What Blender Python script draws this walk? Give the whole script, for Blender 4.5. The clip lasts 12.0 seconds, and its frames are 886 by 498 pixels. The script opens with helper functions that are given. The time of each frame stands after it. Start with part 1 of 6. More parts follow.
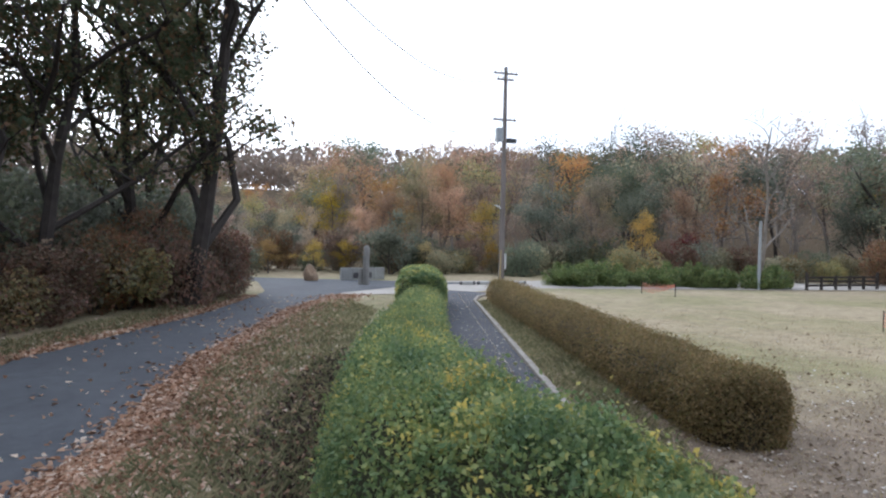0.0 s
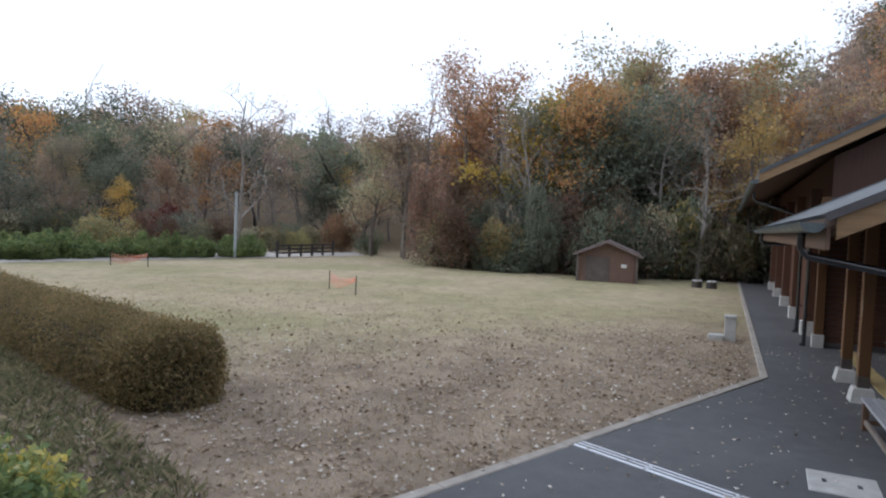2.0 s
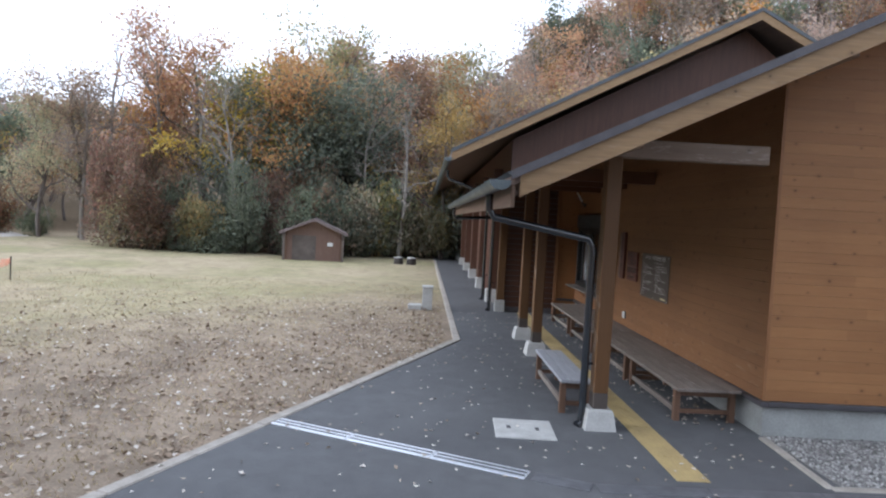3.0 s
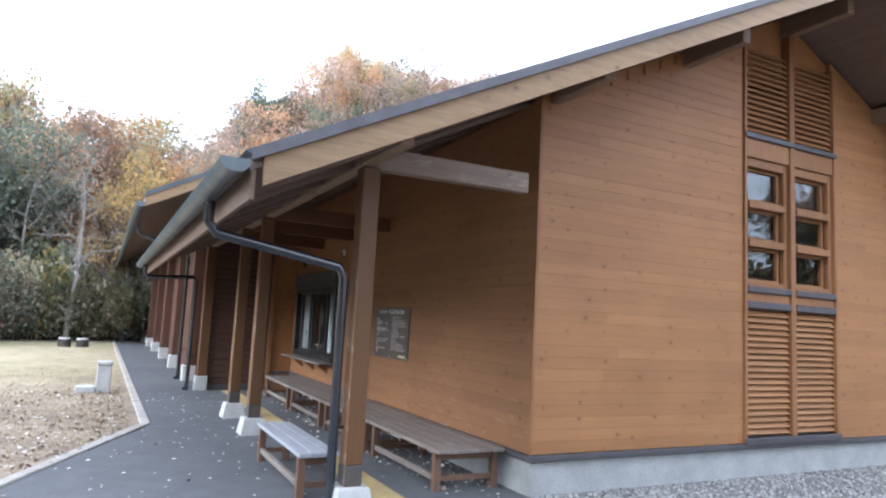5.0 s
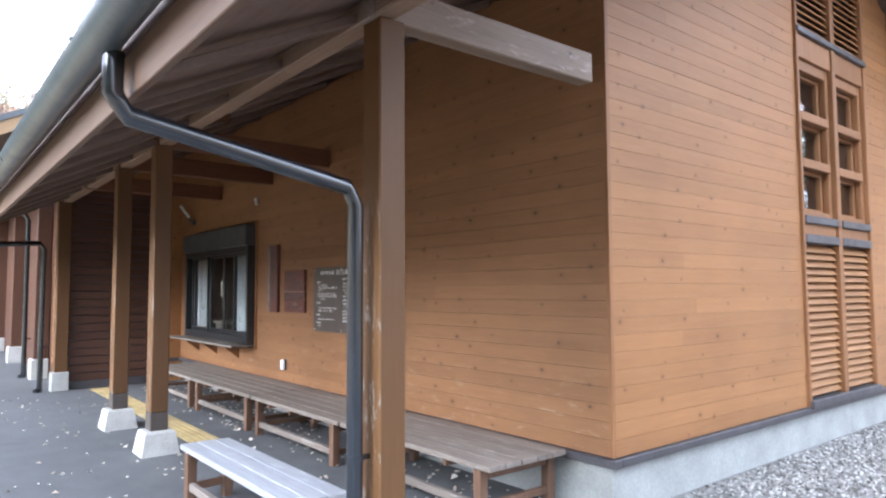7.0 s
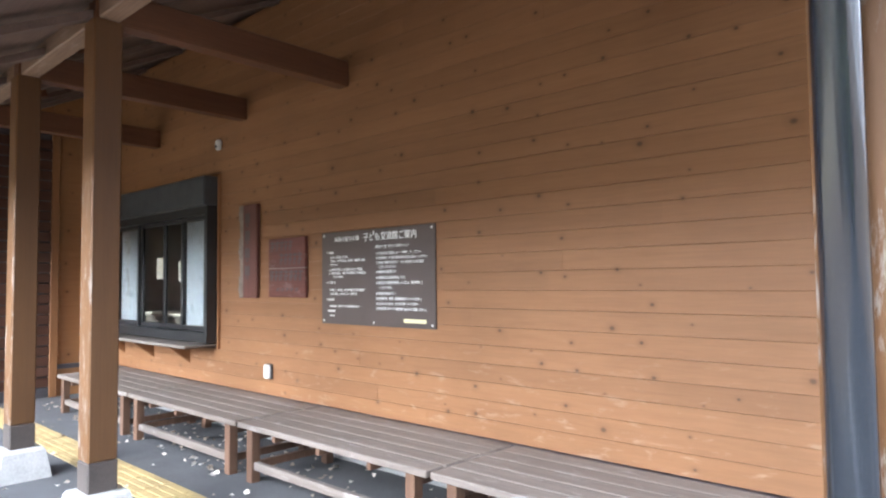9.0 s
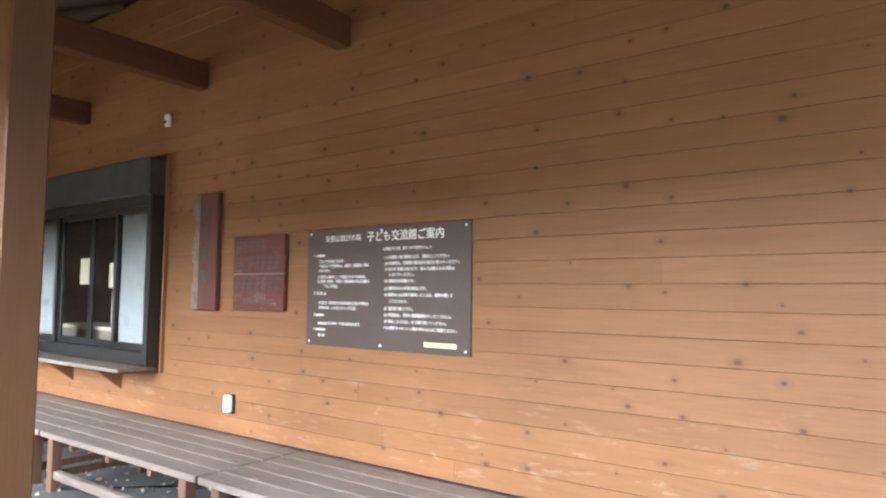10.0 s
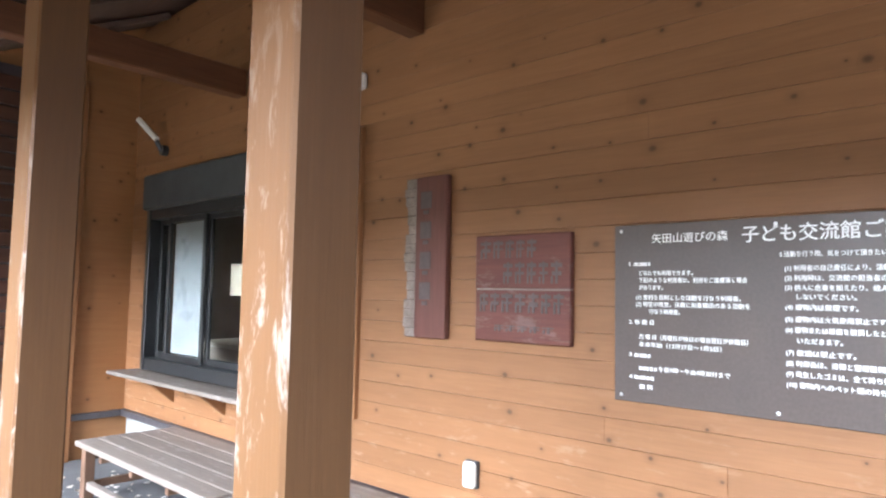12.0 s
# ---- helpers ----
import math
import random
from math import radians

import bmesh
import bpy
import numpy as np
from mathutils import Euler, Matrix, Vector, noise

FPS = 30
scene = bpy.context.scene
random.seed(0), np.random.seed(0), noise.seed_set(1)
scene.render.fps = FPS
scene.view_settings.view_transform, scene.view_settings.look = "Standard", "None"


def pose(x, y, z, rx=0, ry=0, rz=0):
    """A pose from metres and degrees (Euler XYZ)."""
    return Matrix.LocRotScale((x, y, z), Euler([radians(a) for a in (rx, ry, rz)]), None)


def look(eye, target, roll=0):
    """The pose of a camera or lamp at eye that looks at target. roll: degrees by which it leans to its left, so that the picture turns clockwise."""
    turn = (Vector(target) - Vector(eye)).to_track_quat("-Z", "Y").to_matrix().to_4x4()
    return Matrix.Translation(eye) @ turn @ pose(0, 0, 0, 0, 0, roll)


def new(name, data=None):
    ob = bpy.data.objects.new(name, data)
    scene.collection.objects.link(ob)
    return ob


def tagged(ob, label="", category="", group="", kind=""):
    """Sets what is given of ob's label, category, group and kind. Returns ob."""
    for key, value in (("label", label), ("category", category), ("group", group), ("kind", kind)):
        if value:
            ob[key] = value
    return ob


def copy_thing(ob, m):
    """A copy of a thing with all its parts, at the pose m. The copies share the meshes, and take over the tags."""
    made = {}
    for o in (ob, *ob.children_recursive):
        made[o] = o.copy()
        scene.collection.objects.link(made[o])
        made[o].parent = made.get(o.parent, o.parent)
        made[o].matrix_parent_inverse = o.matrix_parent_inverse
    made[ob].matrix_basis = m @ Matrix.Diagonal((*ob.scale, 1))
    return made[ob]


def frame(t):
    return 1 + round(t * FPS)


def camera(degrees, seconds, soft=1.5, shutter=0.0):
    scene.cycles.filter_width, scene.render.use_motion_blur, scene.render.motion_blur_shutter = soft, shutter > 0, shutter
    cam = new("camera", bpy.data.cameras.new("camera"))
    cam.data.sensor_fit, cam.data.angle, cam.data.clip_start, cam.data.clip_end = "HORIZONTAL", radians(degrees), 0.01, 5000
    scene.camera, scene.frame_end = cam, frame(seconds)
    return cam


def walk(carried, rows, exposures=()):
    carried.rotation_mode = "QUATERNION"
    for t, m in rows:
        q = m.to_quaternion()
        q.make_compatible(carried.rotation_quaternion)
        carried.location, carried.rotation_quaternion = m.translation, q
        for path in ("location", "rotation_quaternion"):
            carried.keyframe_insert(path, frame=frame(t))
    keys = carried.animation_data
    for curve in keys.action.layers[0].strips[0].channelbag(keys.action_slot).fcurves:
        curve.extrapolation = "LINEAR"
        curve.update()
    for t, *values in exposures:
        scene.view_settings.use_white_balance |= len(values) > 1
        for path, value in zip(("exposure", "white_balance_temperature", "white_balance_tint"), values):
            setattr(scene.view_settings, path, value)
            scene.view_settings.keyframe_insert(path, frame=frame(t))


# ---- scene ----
cam = camera(68.0, 12.0, soft=2.2)
PATH = [
    (0, (1.443, -0.72, 2.717), (2.266, 1.103, 2.663), 1.2),
    (0.5, (1.732, -0.672, 2.704), (2.903, 0.942, 2.547), 2.2),
    (1, (2.01, -0.714, 2.574), (3.319, 0.794, 2.456), 2.3),
    (1.5, (2.257, -0.746, 2.51), (3.833, 0.486, 2.477), 2.3),
    (1.7, (2.36, -0.782, 2.465), (4.054, 0.28, 2.427), 2.0),
    (1.8, (2.401, -0.823, 2.443), (4.153, 0.138, 2.395), 2.2),
    (2, (2.542, -0.72, 2.405), (4.375, 0.075, 2.324), 2.4),
    (2.5, (2.837, -0.778, 2.293), (4.781, -0.332, 2.141), 2.7),
    (3, (3.121, -0.733, 2.163), (5.119, -0.789, 2.074), 3.1),
    (3.2, (3.231, -0.704, 2.133), (5.216, -0.925, 2.023), 3.0),
    (4.8, (4.494, -0.73, 1.683), (6.336, -1.494, 1.834), 3.5),
    (5, (4.729, -0.729, 1.611), (6.5, -1.63, 1.834), 2.9),
    (5.5, (5.354, -0.814, 1.606), (7.029, -1.894, 1.778), 2.4),
    (6, (5.981, -0.747, 1.588), (7.587, -1.931, 1.737), 2.0),
    (6.5, (6.61, -0.823, 1.553), (8.177, -2.058, 1.679), 0.3),
    (7, (7.277, -0.808, 1.52), (8.83, -2.061, 1.647), -0.3),
    (7.2, (7.535, -0.83, 1.511), (9.08, -2.096, 1.618), -0.3),
    (8.8, (9.665, -1.118, 1.325), (11.067, -2.538, 1.455), -0.2),
    (9, (9.848, -1.195, 1.395), (11.200, -2.665, 1.492), -0.6),
    (9.5, (10.425, -1.392, 1.436), (11.678, -2.947, 1.545), -0.2),
    (10, (10.969, -1.564, 1.403), (12.152, -3.172, 1.535), 0.5),
    (10.5, (11.434, -1.769, 1.454), (12.621, -3.376, 1.542), 0.2),
    (11, (11.933, -1.789, 1.451), (13.218, -3.315, 1.596), 1.1),
    (11.5, (12.362, -1.880, 1.500), (13.654, -3.400, 1.618), 0.5),
    (12, (12.828, -1.900, 1.486), (14.169, -3.377, 1.625), 1.1),
]
walk(cam, [(t, look(eye, target, roll)) for t, eye, target, roll in PATH],
     exposures=[(t, e, k, 10) for t, e, k in ((0, 0.43, 5700), (1.5, 0.38, 5720), (2.0, 0.25, 5720), (2.5, 0.42, 5650), (3.2, 1.05, 5580), (4.8, 1.77, 5400), (5.5, 1.98, 5400),
                                              (7.0, 2.47, 5480), (8.8, 2.97, 5430), (9.5, 3.1, 5750), (10.5, 3.18, 5750), (12.0, 3.44, 5430))])

# overcast daylight, a wide pale sun through high cloud
SUN_ROT, SUN_EL = radians(346), radians(23)
world = bpy.data.worlds.new("overcast")
scene.world = world
world.use_nodes = True
wt = world.node_tree
sky = wt.nodes.new("ShaderNodeTexSky")
sky.sky_type, sky.sun_disc, sky.sun_elevation, sky.sun_rotation = "NISHITA", False, SUN_EL, SUN_ROT
sky.dust_density, sky.air_density = 4.0, 1.0
hsv = wt.nodes.new("ShaderNodeHueSaturation")
hsv.inputs["Saturation"].default_value = 0.35
cloud = wt.nodes.new("ShaderNodeMix")
cloud.data_type = "RGBA"
cloud.inputs["Factor"].default_value = 0.6
cloud.inputs["B"].default_value = (13.0, 13.3, 14.2, 1)
wt.links.new(sky.outputs["Color"], hsv.inputs["Color"])
wt.links.new(hsv.outputs["Color"], cloud.inputs["A"])
wt.links.new(cloud.outputs["Result"], wt.nodes["Background"].inputs["Color"])
wt.nodes["Background"].inputs["Strength"].default_value = 0.11
sun = new("sun", bpy.data.lights.new("sun", "SUN"))
sun.data.energy, sun.data.angle, sun.data.color = 1.3, radians(42), (1.0, 0.96, 0.9)
sun.matrix_basis = look((math.sin(SUN_ROT) * math.cos(SUN_EL) * 50, math.cos(SUN_ROT) * math.cos(SUN_EL) * 50, math.sin(SUN_EL) * 50), (0, 0, 0))


# ---- small builders ----
def smooth(t):
    t = min(1.0, max(0.0, t))
    return t * t * (3 - 2 * t)


def fast_mesh(name, verts, faces, material=None):
    me = bpy.data.meshes.new(name)
    verts, faces = np.asarray(verts, dtype=np.float32), np.asarray(faces, dtype=np.int32)
    k = faces.shape[1]
    me.vertices.add(len(verts))
    me.vertices.foreach_set("co", verts.ravel())
    me.loops.add(faces.size)
    me.loops.foreach_set("vertex_index", faces.ravel())
    me.polygons.add(len(faces))
    me.polygons.foreach_set("loop_start", np.arange(0, faces.size, k, dtype=np.int32))
    me.update(calc_edges=True)
    me.validate()
    if material:
        me.materials.append(material)
    return me


class Geo:
    """A mesh put together from simple solids."""

    def __init__(self):
        self.v, self.f = [], []

    def add(self, verts, faces, m=None):
        n = len(self.v)
        self.v += [tuple(m @ Vector(p)) for p in verts] if m else [tuple(p) for p in verts]
        self.f += [tuple(n + i for i in q) for q in faces]
        return self

    def box(self, x0, x1, y0, y1, z0, z1, b=0.0, m=None):
        x0, x1, y0, y1, z0, z1 = min(x0, x1), max(x0, x1), min(y0, y1), max(y0, y1), min(z0, z1), max(z0, z1)
        if b <= 0:
            p = [(x, y, z) for z in (z0, z1) for y in (y0, y1) for x in (x0, x1)]
            return self.add(p, [(0, 2, 3, 1), (4, 5, 7, 6), (0, 1, 5, 4), (2, 6, 7, 3), (0, 4, 6, 2), (1, 3, 7, 5)], m)
        c, h = ((x0 + x1) / 2, (y0 + y1) / 2, (z0 + z1) / 2), ((x1 - x0) / 2, (y1 - y0) / 2, (z1 - z0) / 2)
        b = min(b, min(h) * 0.8)
        idx, p = {}, []
        for sx in (-1, 1):
            for sy in (-1, 1):
                for sz in (-1, 1):
                    s = (sx, sy, sz)
                    for a in range(3):
                        idx[s, a] = len(p)
                        p.append(tuple(c[i] + s[i] * (h[i] if i == a else h[i] - b) for i in range(3)))
        f = []
        for a in range(3):
            u, w = (a + 1) % 3, (a + 2) % 3
            for sg in (-1, 1):
                q = []
                for su, sw in ((-1, -1), (1, -1), (1, 1), (-1, 1)):
                    s = [0, 0, 0]
                    s[a], s[u], s[w] = sg, su, sw
                    q.append(idx[tuple(s), a])
                f.append(tuple(q) if sg > 0 else tuple(reversed(q)))
            for su in (-1, 1):
                for sw in (-1, 1):
                    lo, hi = [0, 0, 0], [0, 0, 0]
                    lo[a], hi[a], lo[u], hi[u], lo[w], hi[w] = -1, 1, su, su, sw, sw
                    q = (idx[tuple(lo), u], idx[tuple(hi), u], idx[tuple(hi), w], idx[tuple(lo), w])
                    f.append(q if su * sw < 0 else tuple(reversed(q)))
        for s in [(i, j, k) for i in (-1, 1) for j in (-1, 1) for k in (-1, 1)]:
            q = (idx[s, 0], idx[s, 1], idx[s, 2])
            f.append(q if s[0] * s[1] * s[2] > 0 else tuple(reversed(q)))
        return self.add(p, f, m)

    def beam(self, p, q, w, h, b=0.006, up=(0, 0, 1)):
        """A squared timber from p to q, w wide and h high."""
        p, q = Vector(p), Vector(q)
        d = q - p
        xa = d.normalized()
        ya = Vector(up).cross(xa).normalized()
        za = xa.cross(ya)
        m = Matrix((xa, ya, za)).transposed().to_4x4()
        m.translation = (p + q) / 2
        return self.box(-d.length / 2, d.length / 2, -w / 2, w / 2, -h / 2, h / 2, b, m)

    def tube(self, pts, radii, n=8, cap=True):
        pts = [Vector(p) for p in pts]
        if not isinstance(radii, (list, tuple)):
            radii = [radii] * len(pts)
        base = len(self.v)
        side = None
        for i, p in enumerate(pts):
            d = (pts[min(i + 1, len(pts) - 1)] - pts[max(i - 1, 0)]).normalized()
            if side is None:
                side = d.cross(Vector((0.3, 0.1, 1)) if abs(d.z) < 0.9 else Vector((1, 0.1, 0))).normalized()
            side = (side - d * side.dot(d)).normalized()
            up = d.cross(side)
            for k in range(n):
                a = 2 * math.pi * k / n
                self.v.append(tuple(p + (side * math.cos(a) + up * math.sin(a)) * radii[i]))
        for i in range(len(pts) - 1):
            for k in range(n):
                a, c = base + i * n + k, base + i * n + (k + 1) % n
                self.f.append((a, c, c + n, a + n))
        if cap:
            self.f.append(tuple(base + k for k in reversed(range(n))))
            self.f.append(tuple(base + (len(pts) - 1) * n + k for k in range(n)))
        return self

    def prism(self, prof, x0, x1):
        """A profile of (y, z), drawn out along x."""
        n = len(prof)
        area = sum(prof[i][0] * prof[(i + 1) % n][1] - prof[(i + 1) % n][0] * prof[i][1] for i in range(n))
        if area < 0:
            prof = list(reversed(prof))
        v = [(x0, y, z) for y, z in prof] + [(x1, y, z) for y, z in prof]
        f = [tuple(reversed(range(n))), tuple(range(n, 2 * n))]
        f += [(i, (i + 1) % n, n + (i + 1) % n, n + i) for i in range(n)]
        return self.add(v, f)

    def mesh(self, name, material=None, soft=False):
        me = bpy.data.meshes.new(name)
        me.from_pydata(self.v, [], self.f)
        me.update()
        if material:
            me.materials.append(material)
        if soft:
            me.polygons.foreach_set("use_smooth", [True] * len(me.polygons))
            me.set_sharp_from_angle(angle=radians(40))
        return me


def thing(name, loc=(0, 0, 0), rz=0.0, label="", category="", group="", kind=""):
    ob = new(name)
    ob.empty_display_size = 0.1
    ob.matrix_basis = pose(*loc, 0, 0, rz)
    return tagged(ob, label, category, group, kind)


def part(name, geo, material, parent=None, label="", soft=False):
    me = geo if isinstance(geo, bpy.types.Mesh) else geo.mesh(name, material, soft)
    ob = new(name, me)
    if parent:
        ob.parent = parent
    if label:
        ob["label"] = label
    return ob


def solid(name, geo, material, label="", category="", group="", kind="", soft=False):
    return tagged(part(name, geo, material, None, "", soft), label, category, group, kind)


# ---- materials ----
class Mat:
    """Node material with a few short cuts."""

    def __init__(self, name, rough=0.6, metal=0.0, spec=0.5):
        self.m = bpy.data.materials.new(name)
        self.m.use_nodes = True
        self.t = self.m.node_tree
        self.p = self.t.nodes["Principled BSDF"]
        self.p.inputs["Roughness"].default_value = rough
        self.p.inputs["Metallic"].default_value = metal
        self.p.inputs["Specular IOR Level"].default_value = spec
        self.pos = self.n("ShaderNodeNewGeometry").outputs["Position"]

    def n(self, kind):
        return self.t.nodes.new(kind)

    def link(self, a, b):
        self.t.links.new(a, b)

    def coords(self, scale=(1, 1, 1), rot=(0, 0, 0)):
        mp = self.n("ShaderNodeMapping")
        mp.inputs["Scale"].default_value = scale
        mp.inputs["Rotation"].default_value = rot
        self.link(self.pos, mp.inputs["Vector"])
        return mp.outputs["Vector"]

    def noise(self, scale, vec=None, detail=4.0, rough=0.55, dist=0.0):
        nd = self.n("ShaderNodeTexNoise")
        nd.inputs["Scale"].default_value, nd.inputs["Detail"].default_value = scale, detail
        nd.inputs["Roughness"].default_value, nd.inputs["Distortion"].default_value = rough, dist
        self.link(vec or self.pos, nd.inputs["Vector"])
        return nd.outputs["Fac"]

    def ramp(self, fac, stops):
        r = self.n("ShaderNodeValToRGB")
        while len(r.color_ramp.elements) < len(stops):
            r.color_ramp.elements.new(0.5)
        for e, (pos, col) in zip(r.color_ramp.elements, stops):
            e.position = pos
            e.color = (*col, 1) if not isinstance(col, (int, float)) else (col, col, col, 1)
        self.link(fac, r.inputs["Fac"])
        return r.outputs["Color"]

    def mix(self, fac, a, b, blend="MIX"):
        m = self.n("ShaderNodeMix")
        m.data_type, m.blend_type = "RGBA", blend
        for key, val in (("Factor", fac), ("A", a), ("B", b)):
            if isinstance(val, (int, float)):
                m.inputs[key].default_value = val if key == "Factor" else (val, val, val, 1)
            elif isinstance(val, tuple):
                m.inputs[key].default_value = (*val, 1)
            else:
                self.link(val, m.inputs[key])
        return m.outputs["Result"]

    def math(self, op, a, b=0.0):
        m = self.n("ShaderNodeMath")
        m.operation = op
        for i, val in enumerate((a, b)):
            if isinstance(val, (int, float)):
                m.inputs[i].default_value = val
            else:
                self.link(val, m.inputs[i])
        return m.outputs[0]

    def axis(self, k):
        s = self.n("ShaderNodeSeparateXYZ")
        self.link(self.pos, s.inputs[0])
        return s.outputs[k]

    def between(self, v, lo, hi):
        r = self.n("ShaderNodeMapRange")
        r.interpolation_type = "SMOOTHSTEP"
        r.inputs["From Min"].default_value, r.inputs["From Max"].default_value = lo, hi
        self.link(v, r.inputs["Value"])
        return r.outputs["Result"]

    def chance(self):
        return self.n("ShaderNodeObjectInfo").outputs["Random"]

    def island(self):
        return self.n("ShaderNodeNewGeometry").outputs["Random Per Island"]

    def color(self, c):
        if isinstance(c, tuple):
            self.p.inputs["Base Color"].default_value = (*c, 1)
        else:
            self.link(c, self.p.inputs["Base Color"])
        return self

    def bump(self, h, strength=0.4, dist=0.01):
        b = self.n("ShaderNodeBump")
        b.inputs["Strength"].default_value, b.inputs["Distance"].default_value = strength, dist
        self.link(h, b.inputs["Height"])
        self.link(b.outputs["Normal"], self.p.inputs["Normal"])
        return self

    def rough(self, v):
        self.link(v, self.p.inputs["Roughness"])
        return self


def plain(name, a, b, rough=0.6, scale=6.0, fine=60.0, bump=0.2, dist=0.004, metal=0.0, spec=0.5):
    """Two tones in broad patches with a fine grain and some relief."""
    m = Mat(name, rough, metal, spec)
    big, small = m.noise(scale, detail=5), m.noise(fine, detail=3)
    c = m.mix(m.ramp(big, [(0.3, 0.0), (0.7, 1.0)]), a, b)
    c = m.mix(0.35, c, m.ramp(small, [(0.25, 0.35), (0.75, 0.75)]), "OVERLAY")
    m.color(c).bump(small, bump, dist)
    m.rough(m.ramp(big, [(0.2, max(0.02, rough - 0.08)), (0.8, min(1.0, rough + 0.08))]))
    return m.m


def wood(name, grain, light, dark, rough=0.55, knots=True, worn=0.0, grey=(0.3, 0.27, 0.24), low=None, vary=0.26, edge=0.56, face=None, streaky=1.0):
    """Stained timber with its grain along the axis given."""
    m = Mat(name, rough, 0, 0.35)
    st = [14.0, 14.0, 14.0]
    st[grain] = 0.7
    vec = m.coords(tuple(st))
    streak, fine = m.noise(1.6, vec, 6, 0.6, 0.6), m.noise(7.0, vec, 4, 0.6)
    c = m.mix(m.ramp(streak, [(0.25, 0.5 - 0.5 * streaky), (0.75, 0.5 + 0.5 * streaky)]), dark, light)
    c = m.mix(0.3 * streaky, c, m.ramp(fine, [(0.3, 0.3), (0.7, 0.72)]), "OVERLAY")
    c = m.mix(m.math("MULTIPLY", m.chance(), vary), c, dark)
    each = m.math("FRACT", m.math("MULTIPLY", m.chance(), 7.31))
    c = m.mix(0.32, c, m.ramp(each, [(0.0, 0.38), (1.0, 0.62)]), "OVERLAY")
    blot = m.noise(0.9, None, 3)
    c = m.mix(0.35, c, m.ramp(blot, [(0.3, 0.36), (0.7, 0.62)]), "OVERLAY")
    if knots:
        v = m.n("ShaderNodeTexVoronoi")
        v.voronoi_dimensions = "2D"
        flat = m.n("ShaderNodeCombineXYZ")
        m.link(m.math("MULTIPLY", m.axis(grain if grain < 2 else 0), 4.2), flat.inputs[0])
        m.link(m.math("MULTIPLY", m.axis(2 if grain < 2 else 2), 5.2), flat.inputs[1])
        v.inputs["Randomness"].default_value = 1.0
        v.inputs["Scale"].default_value = 1.0
        m.link(flat.outputs[0], v.inputs["Vector"])
        sep = m.n("ShaderNodeSeparateColor")
        m.link(v.outputs["Color"], sep.inputs[0])
        pick = m.ramp(sep.outputs[0], [(0.50, 0.0), (0.51, 1.0)])
        size = m.math("ADD", 0.5, m.math("MULTIPLY", sep.outputs[1], 1.1))
        gap = m.math("DIVIDE", v.outputs["Distance"], size)
        halo = m.ramp(gap, [(0.04, 1.0), (0.17, 0.0)])
        c = m.mix(m.math("MULTIPLY", m.math("MULTIPLY", halo, pick), 0.28), c, tuple(k * 0.62 for k in dark))
        spot = m.ramp(gap, [(0.020, 1.0), (0.062, 0.0)])
        c = m.mix(m.math("MULTIPLY", m.math("MULTIPLY", spot, pick), 0.72), c, tuple(k * 0.22 for k in dark))
    if worn:
        scr = m.noise(2.2, m.coords(tuple(8.0 if i != grain else 2.2 for i in range(3))), 7, 0.72, 0.4)
        mask = m.ramp(scr, [(edge, 0.0), (edge + 0.08, 1.0)])
        if low:
            mask = m.math("MULTIPLY", mask, m.math("SUBTRACT", 1.0, m.between(m.axis(2), low[0], low[1])))
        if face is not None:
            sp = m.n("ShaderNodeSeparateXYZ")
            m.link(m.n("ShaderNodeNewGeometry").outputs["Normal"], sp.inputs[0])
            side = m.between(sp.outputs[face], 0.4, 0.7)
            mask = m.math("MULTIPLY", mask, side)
            # besides its wear, this side is painted brighter as the lit side
            lit_side = m.math("MULTIPLY", side, m.ramp(m.noise(1.1, None, 3), [(0.3, 0.2), (0.7, 0.6)]))
            c = m.mix(lit_side, c, tuple(1.5 * a for a in light))
        c = m.mix(m.math("MULTIPLY", mask, worn), c, grey)
    m.color(c).bump(fine, 0.25, 0.003)
    return m.m


